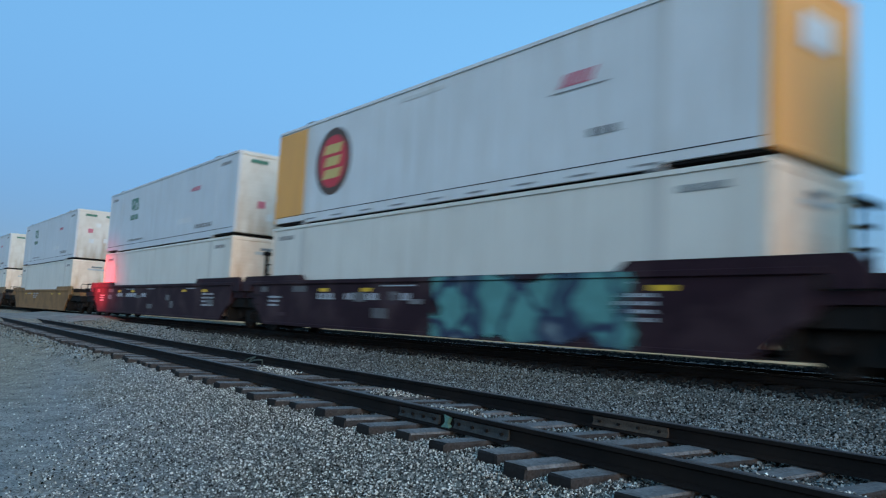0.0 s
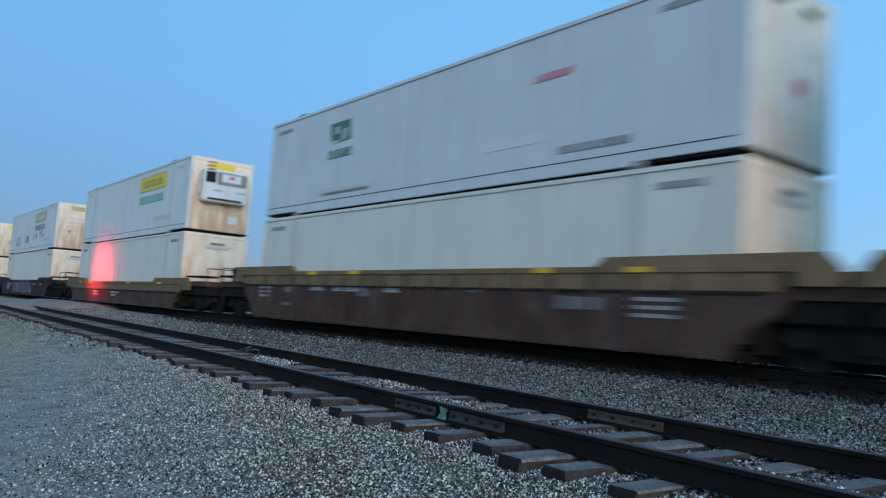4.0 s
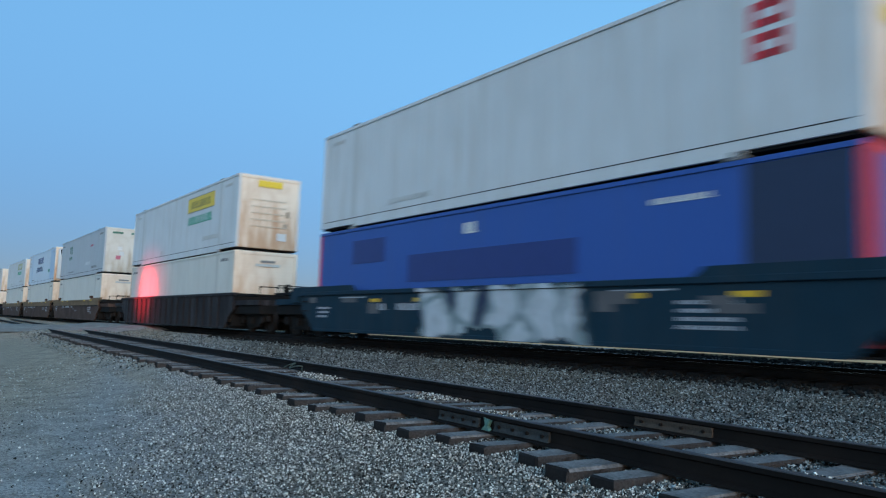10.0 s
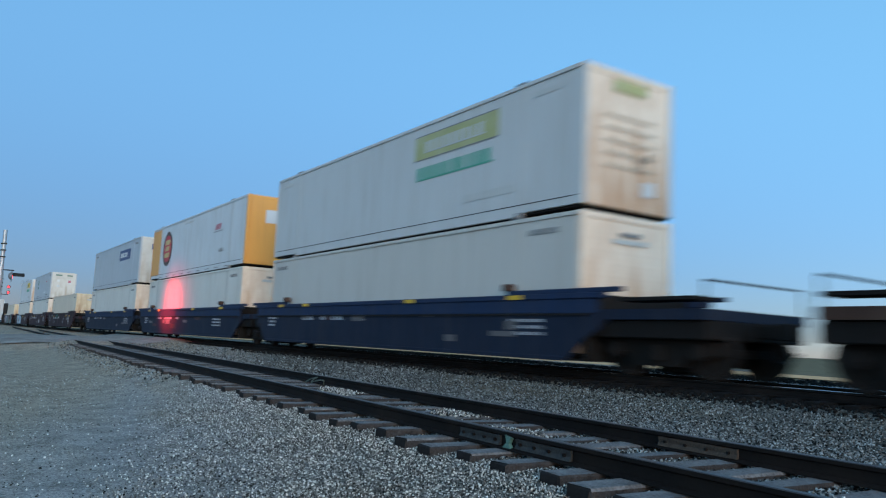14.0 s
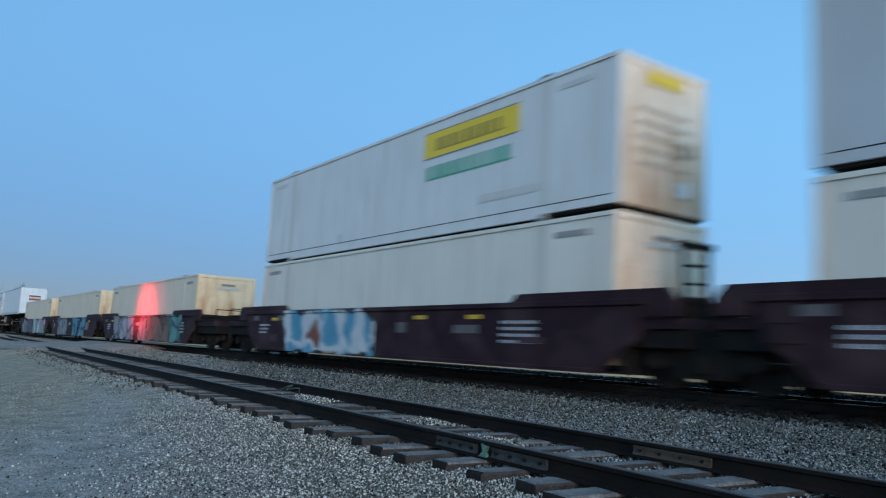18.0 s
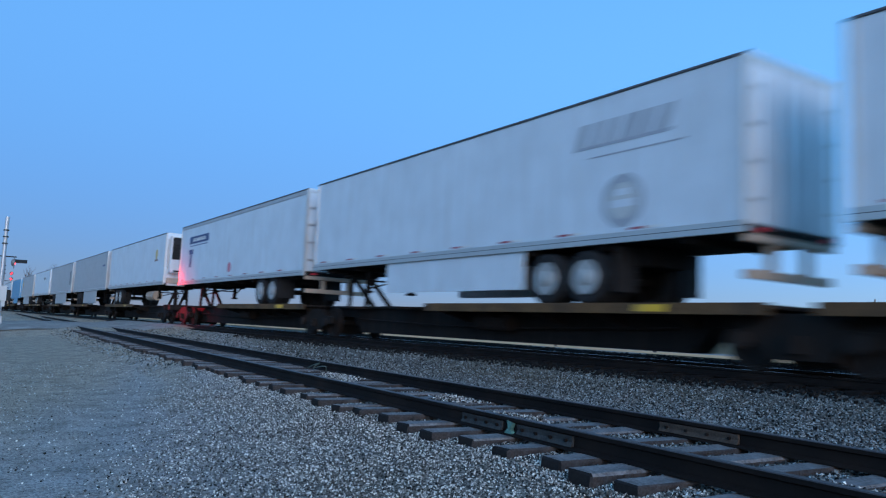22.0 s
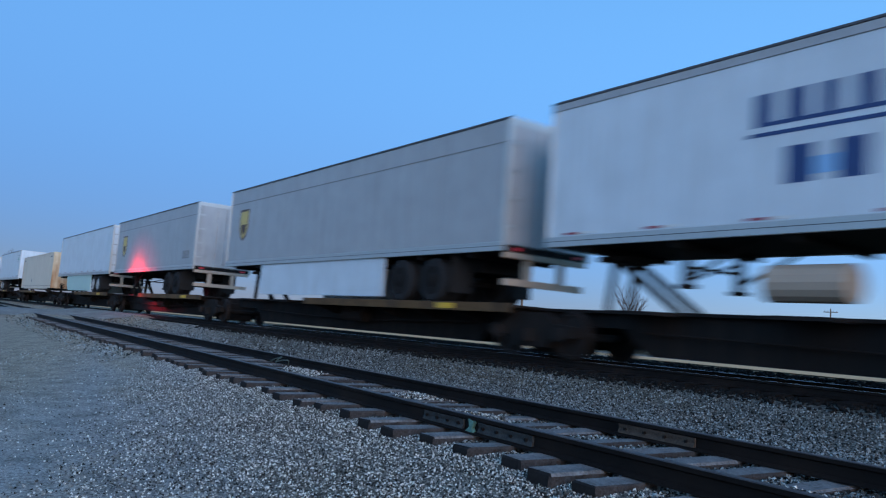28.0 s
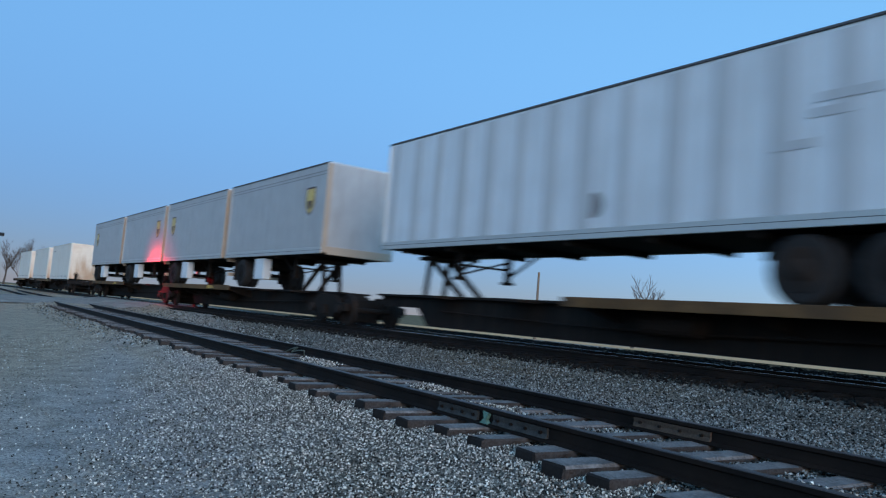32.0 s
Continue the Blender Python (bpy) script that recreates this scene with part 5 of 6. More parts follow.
def spine_unit(label, front, rear, pitch=17.5, d=1, deck="black_car"):
    """A spine-car unit about its trailer's middle: sill, wheel decks, hitch, trucks at the joints."""
    car = thing("spine_car", label, "railway car", "spine cars of the train")
    half = pitch / 2
    ends = {"joint": half - 0.05, "coupler": half + 0.55}
    xf, xr = ends[front], -ends[rear]
    bm = bmesh.new()
    prism(bm, ((xr, 0.66), (xr + 1.9, 0.66), (xr + 2.4, 0.19), (xf - 2.4, 0.19), (xf - 1.9, 0.66), (xf, 0.66), (xf, 0.98), (xr, 0.98)), "y", -0.33, 0.33)
    part("centre_sill", bm, M[deck], car, "grimy black centre sill")
    for s in (-1, 1):
        block("sill_flange", M[deck], car, xr, xf, min(s * 0.33, s * 0.5), max(s * 0.33, s * 0.5), 0.93, 0.985)
    for x0, x1 in (((-8.5, 1.0),) if d > 0 else ((-1.0, 8.5),)):
        plate = block("wheel_deck", M[deck], car, x0, x1, -1.33, 1.33, 0.94, 1.0, "steel deck for trailer wheels", 0.01)
        for s in (-1, 1):
            block("deck_edge", M["spine_edge"], plate, x0, x1, min(s * 1.33, s * 1.36), max(s * 1.33, s * 1.36), 0.84, 1.03, "rusty deck edge", 0.006)
            for k in range(1):
                x = x0 + 6.9
                block("reflector", M["yellow"], plate, x, x + 0.7, s * 1.36 - (0.0 if s > 0 else 0.006), s * 1.36 + (0.006 if s > 0 else 0.0), 0.88, 1.0, "yellow reflective marker")
        for i in range(6):
            x = x0 + 0.5 + i * 1.75
            bm = bmesh.new()
            prism(bm, ((-1.3, 0.94), (1.3, 0.94), (1.3, 0.86), (0.34, 0.6), (-0.34, 0.6), (-1.3, 0.86)), "x", x - 0.03, x + 0.03)
            part("deck_bracket", bm, M[deck], car)
    bm = bmesh.new()
    tube(bm, (-d * 1.6, -0.62, 0.62), (-d * 0.4, -0.62, 0.62), 0.19, sides=14)
    part("air_reservoir", bm, M["truck"], car, "grimy air reservoir")
    bm = bmesh.new()
    for a, b in (((-6.2, -0.5, 0.6), (-1.5, -0.5, 0.5)), ((1.2, -0.5, 0.5), (6.2, -0.5, 0.62)), ((-1.5, -0.5, 0.5), (1.2, -0.5, 0.5))):
        tube(bm, a, b, 0.025, sides=6)
    part("brake_rod", bm, M["truck"], car)
    for x in (d * 3.0, d * 6.0):
        block("side_step", M[deck], car, x - 0.5, x + 0.5, -1.2, -0.5, 0.9, 0.96)
    for e, kind in ((1, front), (-1, rear)):
        if kind == "coupler":
            truck(car, e * (half - 1.2))
            coupler(car, e * (half + 0.45), e * 0.45)
            if e > 0:
                brake_stand(car, half + 0.1, -0.75, 0.98)
                block("end_label", M["yellow"], car, half - 0.9, half - 0.45, -0.515, -0.5, 0.94, 1.02, "yellow reflective marker")
            block("end_sill", M[deck], car, min(e * (half + 0.3), e * (half + 0.5)), max(e * (half + 0.3), e * (half + 0.5)), -1.4, 1.4, 0.72, 1.0, "", 0.02)
        elif e > 0:
            truck(car, half)
    return car


def hitch(car, x, d):
    """A folding hitch stand that carries the trailer's nose."""
    bm = bmesh.new()
    box(bm, x - 0.35, x + 0.35, -0.45, 0.45, T_BASE - 0.2, T_BASE - 0.1)
    bevel(bm, 0.02)
    h = part("hitch_plate", bm, M["truck"], car, "trailer hitch stand")
    for s in (-1, 1):
        bm = bmesh.new()
        tube(bm, (x, s * 0.3, T_BASE - 0.15), (x + d * 0.15, s * 0.3, 0.98), 0.07, sides=8)
        part("hitch_leg", bm, M["truck"], h)
        bm = bmesh.new()
        tube(bm, (x - d * 0.1, s * 0.3, T_BASE - 0.2), (x - d * 1.5, s * 0.3, 0.98), 0.075, sides=8)
        part("hitch_strut", bm, M["truck"], h)


M["spine_edge"] = mat("rusty_dark_deck_edge", (0.105, 0.06, 0.028), 0.75, vary=0.5, dirt=(0.025, 0.02, 0.018), dirt_amount=0.8)

# ---- the train: (rear of the box at 0 s, upper maker, lower maker) ----
HALF = L53 / 2


# height of the well's side, side ribs, colour of the band along its top, kind of end guide
STYLES = {"tall": (1.48, False, None, True), "ribbed": (1.35, True, "band_tan", "post"), "low": (1.06, False, "band_tan", "foot"), "two_tone": (1.12, False, "olive_car", True),
          "low_maroon": (1.14, False, None, True), "banded": (1.45, False, "band_tan", "post"), "blue_band": (1.47, False, "blue_car", "post"), "tan_tall": (1.35, False, None, True),
          "brown_tall": (1.46, True, "band_tan", True), "teal_tall": (1.34, False, None, True), "black_ribbed": (1.45, True, None, None)}


SPRAY = {"teal_spray": (0.07, 0.22, 0.21), "blue_spray": (0.06, 0.23, 0.34), "grey_spray": (0.20, 0.21, 0.24), "brown_spray": (0.17, 0.095, 0.065), "pale_spray": (0.30, 0.29, 0.34),
         "pale_teal": (0.18, 0.23, 0.24), "purple_spray": (0.085, 0.065, 0.09), "dim_spray": (0.06, 0.058, 0.063), "navy": (0.015, 0.025, 0.06), "rust_spray": (0.16, 0.05, 0.03), "pink_spray": (0.30, 0.15, 0.20), "white_spray": (0.42, 0.45, 0.48),
         "blue_smear": (0.36, 0.44, 0.50), "tan_smear": (0.43, 0.39, 0.36), "white_smear": (0.52, 0.52, 0.51)}


def spray(seed, tones, line, x0, x1, z0, z1):
    """Sprayed lettering shapes: warped fields of paint with soft outlines, gaps and a ragged overspray edge."""
    m = bpy.data.materials.new("sprayed_graffiti_paint")
    m.use_nodes = True
    n, link = m.node_tree.nodes, m.node_tree.links.new
    b = n["Principled BSDF"]

    def calc(op, a, c):
        k = n.new("ShaderNodeMath")
        k.operation = op
        for v, i in ((a, 0), (c, 1)):
            if isinstance(v, (int, float)):
                k.inputs[i].default_value = v
            else:
                link(v, k.inputs[i])
        return k.outputs[0]

    def soft(v, lo, hi):
        k = n.new("ShaderNodeMapRange")
        k.interpolation_type = "SMOOTHSTEP"
        k.inputs["From Min"].default_value, k.inputs["From Max"].default_value = lo, hi
        link(v, k.inputs["Value"])
        return k.outputs[0]

    co = n.new("ShaderNodeTexCoord")
    sep = n.new("ShaderNodeSeparateXYZ")
    link(co.outputs["Object"], sep.inputs[0])
    wob = n.new("ShaderNodeTexNoise")
    wob.inputs["Scale"].default_value, wob.inputs["Detail"].default_value = 1.6, 2
    link(co.outputs["Object"], wob.inputs["Vector"])
    bend = n.new("ShaderNodeMix")
    bend.data_type, bend.blend_type = "RGBA", "LINEAR_LIGHT"
    bend.inputs[0].default_value = 0.32
    link(co.outputs["Object"], bend.inputs[6]), link(wob.outputs["Color"], bend.inputs[7])
    place = n.new("ShaderNodeMapping")
    place.inputs["Location"].default_value, place.inputs["Scale"].default_value, place.inputs["Rotation"].default_value = (seed * 3.7, 0, seed * 1.9), (1.0, 0.0, 0.75), (0, radians(20), 0)
    link(bend.outputs[2], place.inputs["Vector"])
    cell, edge = n.new("ShaderNodeTexVoronoi"), n.new("ShaderNodeTexVoronoi")
    edge.feature = "DISTANCE_TO_EDGE"
    for v in (cell, edge):
        v.inputs["Scale"].default_value = 1.1
        link(place.outputs[0], v.inputs["Vector"])
    pick = n.new("ShaderNodeSeparateColor")
    link(cell.outputs["Color"], pick.inputs[0])
    ramp = n.new("ShaderNodeValToRGB")
    ramp.color_ramp.interpolation = "CONSTANT"
    while len(ramp.color_ramp.elements) < len(tones):
        ramp.color_ramp.elements.new(0.5)
    for i, t in enumerate(tones):
        ramp.color_ramp.elements[i].position, ramp.color_ramp.elements[i].color = i / len(tones), (*SPRAY[t], 1)
    if len(tones) < 2:
        ramp.color_ramp.elements[1].color = (*[v * 0.8 for v in SPRAY[tones[0]]], 1)
    link(pick.outputs[0], ramp.inputs[0])
    haze = n.new("ShaderNodeTexNoise")
    haze.inputs["Scale"].default_value, haze.inputs["Detail"].default_value = 3.5, 4
    link(place.outputs[0], haze.inputs["Vector"])
    tint = n.new("ShaderNodeMix")
    tint.data_type, tint.blend_type = "RGBA", "MULTIPLY"
    tint.inputs[0].default_value = 1.0
    link(ramp.outputs[0], tint.inputs[6]), link(calc("ADD", calc("MULTIPLY", haze.outputs["Fac"], 0.9), 0.55), tint.inputs[7])
    outline = n.new("ShaderNodeMix")
    outline.data_type = "RGBA"
    outline.inputs[6].default_value = (*SPRAY[line], 1)
    link(soft(edge.outputs["Distance"], 0.02, 0.11), outline.inputs[0]), link(tint.outputs[2], outline.inputs[7])
    link(outline.outputs[2], b.inputs["Base Color"])
    dx = calc("MINIMUM", calc("SUBTRACT", sep.outputs["X"], x0), calc("SUBTRACT", x1, sep.outputs["X"]))
    dz = calc("MINIMUM", calc("SUBTRACT", sep.outputs["Z"], z0), calc("SUBTRACT", z1, sep.outputs["Z"]))
    rim = calc("ADD", calc("MINIMUM", dx, calc("MULTIPLY", dz, 2.2)), calc("MULTIPLY", calc("SUBTRACT", wob.outputs["Fac"], 0.5), 1.6))
    cover = calc("MULTIPLY", soft(rim, 0.02, 0.3), soft(pick.outputs[1], 0.06, 0.1))
    link(calc("MINIMUM", calc("MULTIPLY", cover, 0.94), soft(dz, 0.0, 0.03)), b.inputs["Alpha"])
    b.inputs["Roughness"].default_value = 0.65
    return m


def graffiti(car, seed, tones, x0, x1, top):
    """A sprayed piece along the near side of a car; plain shapes, no letters."""
    z0, z1 = 0.14, top + 0.05
    line = "white_spray" if "rust_spray" in tones else {"pale_teal": "purple_spray", "white_spray": "pale_teal", "brown_spray": "dim_spray", "dim_spray": "purple_spray"}.get(tones[0], "dim_spray" if tones[0] == "pale_spray" else "navy")
    paint = spray(seed, tones, line, x0 - 0.3, x1 + 0.3, z0, z1)
    bm = bmesh.new()
    box(bm, x0 - 0.3, x1 + 0.3, -1.5185, -1.5005, 0.2, top - 0.112)
    piece = part("graffiti", bm, paint, car, "sprayed graffiti")
    bm = bmesh.new()
    box(bm, x0 - 0.3, x1 + 0.3, -1.5585, -1.5555, top - 0.1, top - 0.01)
    part("chord_paint", bm, paint, piece)


def stencils(car, seed, tone="pale_mark", z=1.0, n=3):
    """Car numbers and data panels as bars."""
    r = random.Random(seed)
    for k in range(n):
        x = r.uniform(-6.5, 5.5)
        rows = r.randint(1, 4)
        for i in range(rows):
            bars(car, tone, x, x + r.uniform(0.8, 1.5), z - 0.13 * i, z + 0.06 - 0.13 * i, 7, "unreadable car lettering", -1.501, seed + k + i, name="data_panel")


def decals(car, z, front):
    """Car number, data lines and labels of the taller well cars, as bars."""
    for x0, x1, n in ((-4.6, -3.7, 4), (-3.2, -1.6, 8), (-0.9, -0.25, 3)):
        bars(car, "dull_letter", x0, x1, z - 0.52, z - 0.36, n, "unreadable car number", -1.501, n, name="car_number")
    for i in range(3):
        bars(car, "dull_letter", -7.6, -6.8 - 0.1 * i, z - 0.5 - 0.12 * i, z - 0.44 - 0.12 * i, 6, "unreadable data line", -1.501, i, name="data_panel")
    for i in range(4):
        bars(car, "dull_letter", front, front + 1.1, z - 0.42 - 0.13 * i, z - 0.36 - 0.13 * i, 8, "unreadable data line", -1.501, i, name="data_panel")
    r = random.Random(int(front * 10) + len(car.name) + int(car["label"][-1] == "s") + len(car["label"]) * 3)
    for k in range(7):
        x, w, h, k0 = r.uniform(-7.5, 7.0), r.uniform(0.3, 0.9), r.uniform(0.1, 0.26), r.uniform(0.45, 1.05)
        patch("label_patch", car, r.choice(("dim_spray", "dim_spray", "dim_spray", "scuff", "faint_maroon")), x, x + w, k0, k0 + h, "faded label", -1.5025)
    for k in range(3):
        x = r.uniform(-6.5, 5.0)
        patch("scrape", car, "dull_letter", x, x + r.uniform(0.8, 1.6), z - 0.2, z - 0.17, "pale scraped line", -1.502)
    for x0, x1 in ((-6.1, -5.3), (-8.2, -7.75)):
        patch("label_patch", car, "dim_spray", x0, x1, z - 0.32, z - 0.16, "faded label", -1.501)


def stack(q, colour, style, front, rear, upper, lower, label, spray=None, seed=0):
    top, ribs, band, guide = STYLES[style]
    car = well_unit("well_car", colour, top, front, rear, label, ribs, band, guide, 0.19 if style in ("tall", "teal_tall", "blue_band") else 0.09)
    if spray:
        for tones, a, b in spray:
            graffiti(car, seed + int(a * 7), tones, a, b, top)
    if top > 1.4 and guide or style == "teal_tall":
        decals(car, top, 6.2 if seed % 2 else 5.2)
    elif guide:
        stencils(car, seed, "dull_letter", z=top - 0.28)
    moving(car, q + HALF)
    if lower:
        moving(lower, q + HALF, 0.244 if upper else 0.255)
    if upper:
        if style == "tall" and front == "joint":
            end_frame(car, 8.75)
        moving(upper, q + HALF, 3.148)
    return car


BUR = "dark maroon double-stack well car with raised end guides"
TAN = "tan double-stack well car streaked with rust"
BRN = "rust-brown double-stack well car with side ribs"
sd = 100


def nx():
    global sd
    sd += 17
    return sd


def white_low():
    return plain_box(nx())


stack(-2.3, "maroon", "tall", "coupler", "joint", grey_logo_box(nx()), white_low(), BUR, seed=1)
stack(-21.7, "maroon", "tall", "joint", "joint", emblem_box(nx()), white_low(), BUR + " and teal graffiti", [(("teal_spray", "teal_spray", "pale_teal", "teal_spray"), 0.8, 5.6)], 2)
stack(-41.0, "maroon", "tall", "joint", "coupler", grey_logo_box(nx(), "pale_grey"), plain_box(nx()), BUR, seed=3)
stack(-64.38, "ochre_car", "tan_tall", "coupler", "coupler", grey_logo_box(nx(), "pale_grey"), white_low(), TAN, seed=4)
stack(-87.7, "brown", "brown_tall", "coupler", "joint", grey_logo_box(nx(), "pale_grey"), white_low(), BRN, seed=5)
stack(-107.05, "brown", "brown_tall", "joint", "joint", grey_logo_box(nx(), "pale_grey"), white_low(), BRN, seed=6)
stack(-126.4, "brown", "brown_tall", "joint", "coupler", grey_logo_box(nx(), "pale_grey"), white_low(), BRN, seed=7)
c = banner_box(nx())
reefer_front(c, HALF, 0.9, 1.2, 2.5)
stack(-149.7, "brown", "two_tone", "coupler", "coupler", tagged(c, "white container with a yellow banner and an end cooling unit"), white_low(), "olive and brown double-stack well car", seed=8)
c = banner_box(nx(), "olive", "mark", 1.27)
disc("round_mark", c, "faint", -1.2, 1.95, 0.22, "faded round mark", SIDE)
for k, (a, b, z0, z1, tone) in enumerate(((-5.3, -3.7, 0.5, 1.25, "blue_smear"), (-2.2, -0.4, 0.65, 1.2, "tan_smear"), (0.9, 2.4, 0.8, 1.25, "tan_smear"), (3.0, 4.8, 0.9, 1.4, "tan_smear"))):
    bm = bmesh.new()
    box(bm, a, b, SIDE - 0.008, SIDE - 0.004, z0, z1)
    part("smudge", bm, spray(70 + k, (tone, tone, "white_smear"), tone, a, b, z0, z1), c, "faded smeared picture")
stack(-173.1, "maroon", "low_maroon", "coupler", "coupler", tagged(c, "white container with a faded olive banner and grey marks"), white_low(), BUR + " and grey graffiti", [(("dim_spray", "purple_spray"), -3.5, -0.2), (("dim_spray", "purple_spray", "dim_spray"), 0.2, 3.3)], 9)
stack(-196.2, "tan_old", "ribbed", "coupler", "joint", banner_box(nx(), strong="dull_letter", x=1.1, z=1.6, zh=0.85), white_low(), "tan ribbed double-stack well car streaked with rust", seed=10)
stack(-215.8, "tan_old", "ribbed", "joint", "joint", banner_box(nx(), "faint", True, 1.9), white_low(), "tan ribbed double-stack well car streaked with rust", seed=11)
stack(-235.1, "tan_old", "ribbed", "joint", "coupler", banner_box(nx(), body="dingy"), plain_box(nx(), "lower_dingy", "dingy white lower container with rust-stained ends"), "tan ribbed double-stack well car streaked with rust", [(("dim_spray", "brown_spray"), 1.0, 5.0)], 12)
stack(-258.5, "tan", "low", "coupler", "coupler", banner_box(nx(), body="dingy"), plain_box(nx(), "lower_dingy", "dingy white lower container with rust-stained ends"), TAN, seed=13)
stack(-281.75, "teal", "teal_tall", "coupler", "coupler", red_mark_box(nx()), blue_box(nx()), "dark teal double-stack well car with pale graffiti", [(("white_spray", "white_spray", "navy", "pale_spray"), -2.0, 3.0)], 14)
stack(-305.25, "black_rib", "black_ribbed", "coupler", "coupler", banner_box(nx()), plain_box(nx()), "sooty black ribbed double-stack well car", seed=15)
stack(-329.15, "brown", "banded", "coupler", "joint", grey_logo_box(nx()), white_low(), BRN, seed=16)
stack(-348.5, "brown", "banded", "joint", "joint", intermodal_box(nx()), white_low(), BRN, seed=17)
stack(-368.1, "brown", "banded", "joint", "coupler", banner_box(nx(), "olive"), white_low(), BRN, seed=18)
stack(-391.9, "navy_car", "blue_band", "coupler", "joint", banner_box(nx(), "olive", body="dingy"), plain_box(nx(), "lower_dingy", "dingy white lower container with rust-stained ends"), "navy double-stack well car with raised end guides", seed=19)
stack(-411.4, "navy_car", "blue_band", "joint", "joint", orange_box(nx()), white_low(), "navy double-stack well car with raised end guides", seed=20)
stack(-431.0, "navy_car", "blue_band", "joint", "coupler", navy_letter_box(nx()), white_low(), "navy double-stack well car with raised end guides", seed=21)
car = stack(-455.1, "maroon", "tall", "coupler", "joint", None, plain_box(nx(), "cream", "cream container alone in its well car"), "dark maroon double-stack well car with a teal sprayed patch", seed=22)
bm = bmesh.new()
prism(bm, ((-2.95, 1.32), (-1.1, 1.36), (-1.5, 1.15), (-2.0, 0.95), (-2.4, 1.0), (-2.6, 1.18)), "y", -1.512, -1.5)
part("graffiti", bm, mat("dull_teal_spray_paint", (0.03, 0.10, 0.09), 0.7, vary=0.4, scale=4), car, "teal sprayed patch")
car_mid = stack(-475.0, "maroon", "tall", "joint", "joint", grey_logo_box(nx()), white_low(), BUR, seed=23)
for k in range(2):
    bars(car_mid, "faint", 1.9, 3.35 - 0.05 * k, 0.62 - 0.13 * k, 0.82 - 0.2 * k, 6, "faded slanted lettering", -1.5035, 60 + k, slant=-0.12, name="car_logo")
stack(-494.75, "maroon", "tall", "joint", "coupler", banner_box(nx()), white_low(), BUR + " and sky-blue graffiti", [(("blue_spray", "blue_spray", "blue_spray", "white_spray", "rust_spray"), -5.4, -0.2)], 24)
stack(-518.3, "maroon", "tall", "coupler", "joint", None, plain_box(nx(), "cream", "cream container alone in its well car"), "dark maroon well car covered in grey, brown and teal graffiti", [(("pale_spray", "pale_spray", "grey_spray"), -5.9, -1.4), (("teal_spray",), -0.2, 1.1), (("brown_spray", "brown_spray"), 1.3, 5.2), (("teal_spray",), 5.3, 7.0)], 25)
stack(-537.9, "maroon", "tall", "joint", "joint", None, plain_box(nx(), "cream", "cream container alone in its well car"), "dark maroon well car with pale teal graffiti", [(("pale_teal", "pale_teal", "teal_spray", "grey_spray"), -5.3, -1.8), (("blue_spray", "blue_spray", "blue_spray", "teal_spray"), 0.9, 6.0)], 26)
stack(-557.4, "maroon", "tall", "joint", "coupler", None, plain_box(nx(), "cream", "cream container alone in its well car"), "dark maroon well car with pale blue and teal graffiti", [(("pale_teal", "pale_teal", "grey_spray"), -6.8, -4.0), (("purple_spray", "purple_spray"), -3.8, -0.2), (("white_spray", "pale_teal", "white_spray", "teal_spray", "white_spray", "pink_spray"), 0.0, 7.0)], 27)


def ride(q, t, front="joint", rear="joint", pitch=17.5, d=1, length=16.15):
    car = spine_unit("black spine car with rusty wheel decks", front, rear, pitch, d)
    hitch(car, d * (length / 2 - 0.95), d)
    moving(car, q + length / 2)
    moving(t, q + length / 2)
    return car


t = trailer("white van trailer with a striped panel on its nose", "trailer")
end_patch("nose_panel", t, "seal_brown", -0.45, 0.7, 4.05, 4.2, "dark brown stripe")
end_patch("nose_panel", t, "end_line", -0.45, 0.7, 3.86, 4.05, "tan stripe with lettering")
end_patch("nose_panel", t, "red", -0.45, 0.7, 3.78, 3.86, "thin red stripe")
end_patch("nose_panel", t, "dark_blue", -0.45, 0.7, 3.66, 3.78, "blue stripe")
end_patch("nose_lettering", t, "faint", -0.2, 0.55, 3.12, 3.17, "faded lettering line")
end_patch("nose_lettering", t, "mark", 0.45, 0.95, 2.58, 2.63, "dark lettering line")
end_patch("nose_lettering", t, "mark", 0.8, 1.1, 2.75, 2.79, "dark lettering line")
ride(-579.3, t, "coupler", "joint")
t = trailer("white van trailer with faded grey lettering and ring", "trailer", -1, skirt="trailer", skirt_x=(-3.2, 2.7), skirt_z=1.32, wheels=(-4.54, -3.4))
bars(t, "dull_letter", 4.3, 6.7, 4.0, 4.5, 6, "faded grey lettering", TS_, 41, slant=-0.1)
patch("underline", t, "dull_letter", 4.6, 6.9, 3.8, 3.83, "", TS_)
disc("ring", t, "dull_letter", 5.5, 2.9, 0.5, "grey round emblem", TS_)
disc("ring_middle", t, "faint", 5.5, 2.9, 0.34, "", TS_ - 0.004)
patch("ring_bar", t, "trailer", 5.2, 5.8, 2.78, 2.92, "", TS_ - 0.008)
patch("ring_bar", t, "trailer", 5.35, 5.65, 3.0, 3.12, "", TS_ - 0.008)
ride(-597.0, t, d=-1)
t = trailer("white van trailer with a dark blue banner", "trailer", -1, base=2.0)
block("top_band", M["grey_trailer"], t, -8.05, 8.05, -1.289, -1.26, T_TOP - 0.19, T_TOP - 0.055, "grey band under the roof", 0.004)
patch("banner", t, "dark_blue", -6.5, -3.3, 4.0, 4.36, "dark blue banner", TS_)
bars(t, "pale_mark", -5.9, -3.7, 4.1, 4.26, 10, "pale lettering", TS_ - 0.007, 42)
patch("underline", t, "dark_blue", -6.4, -3.5, 3.88, 3.92, "", TS_)
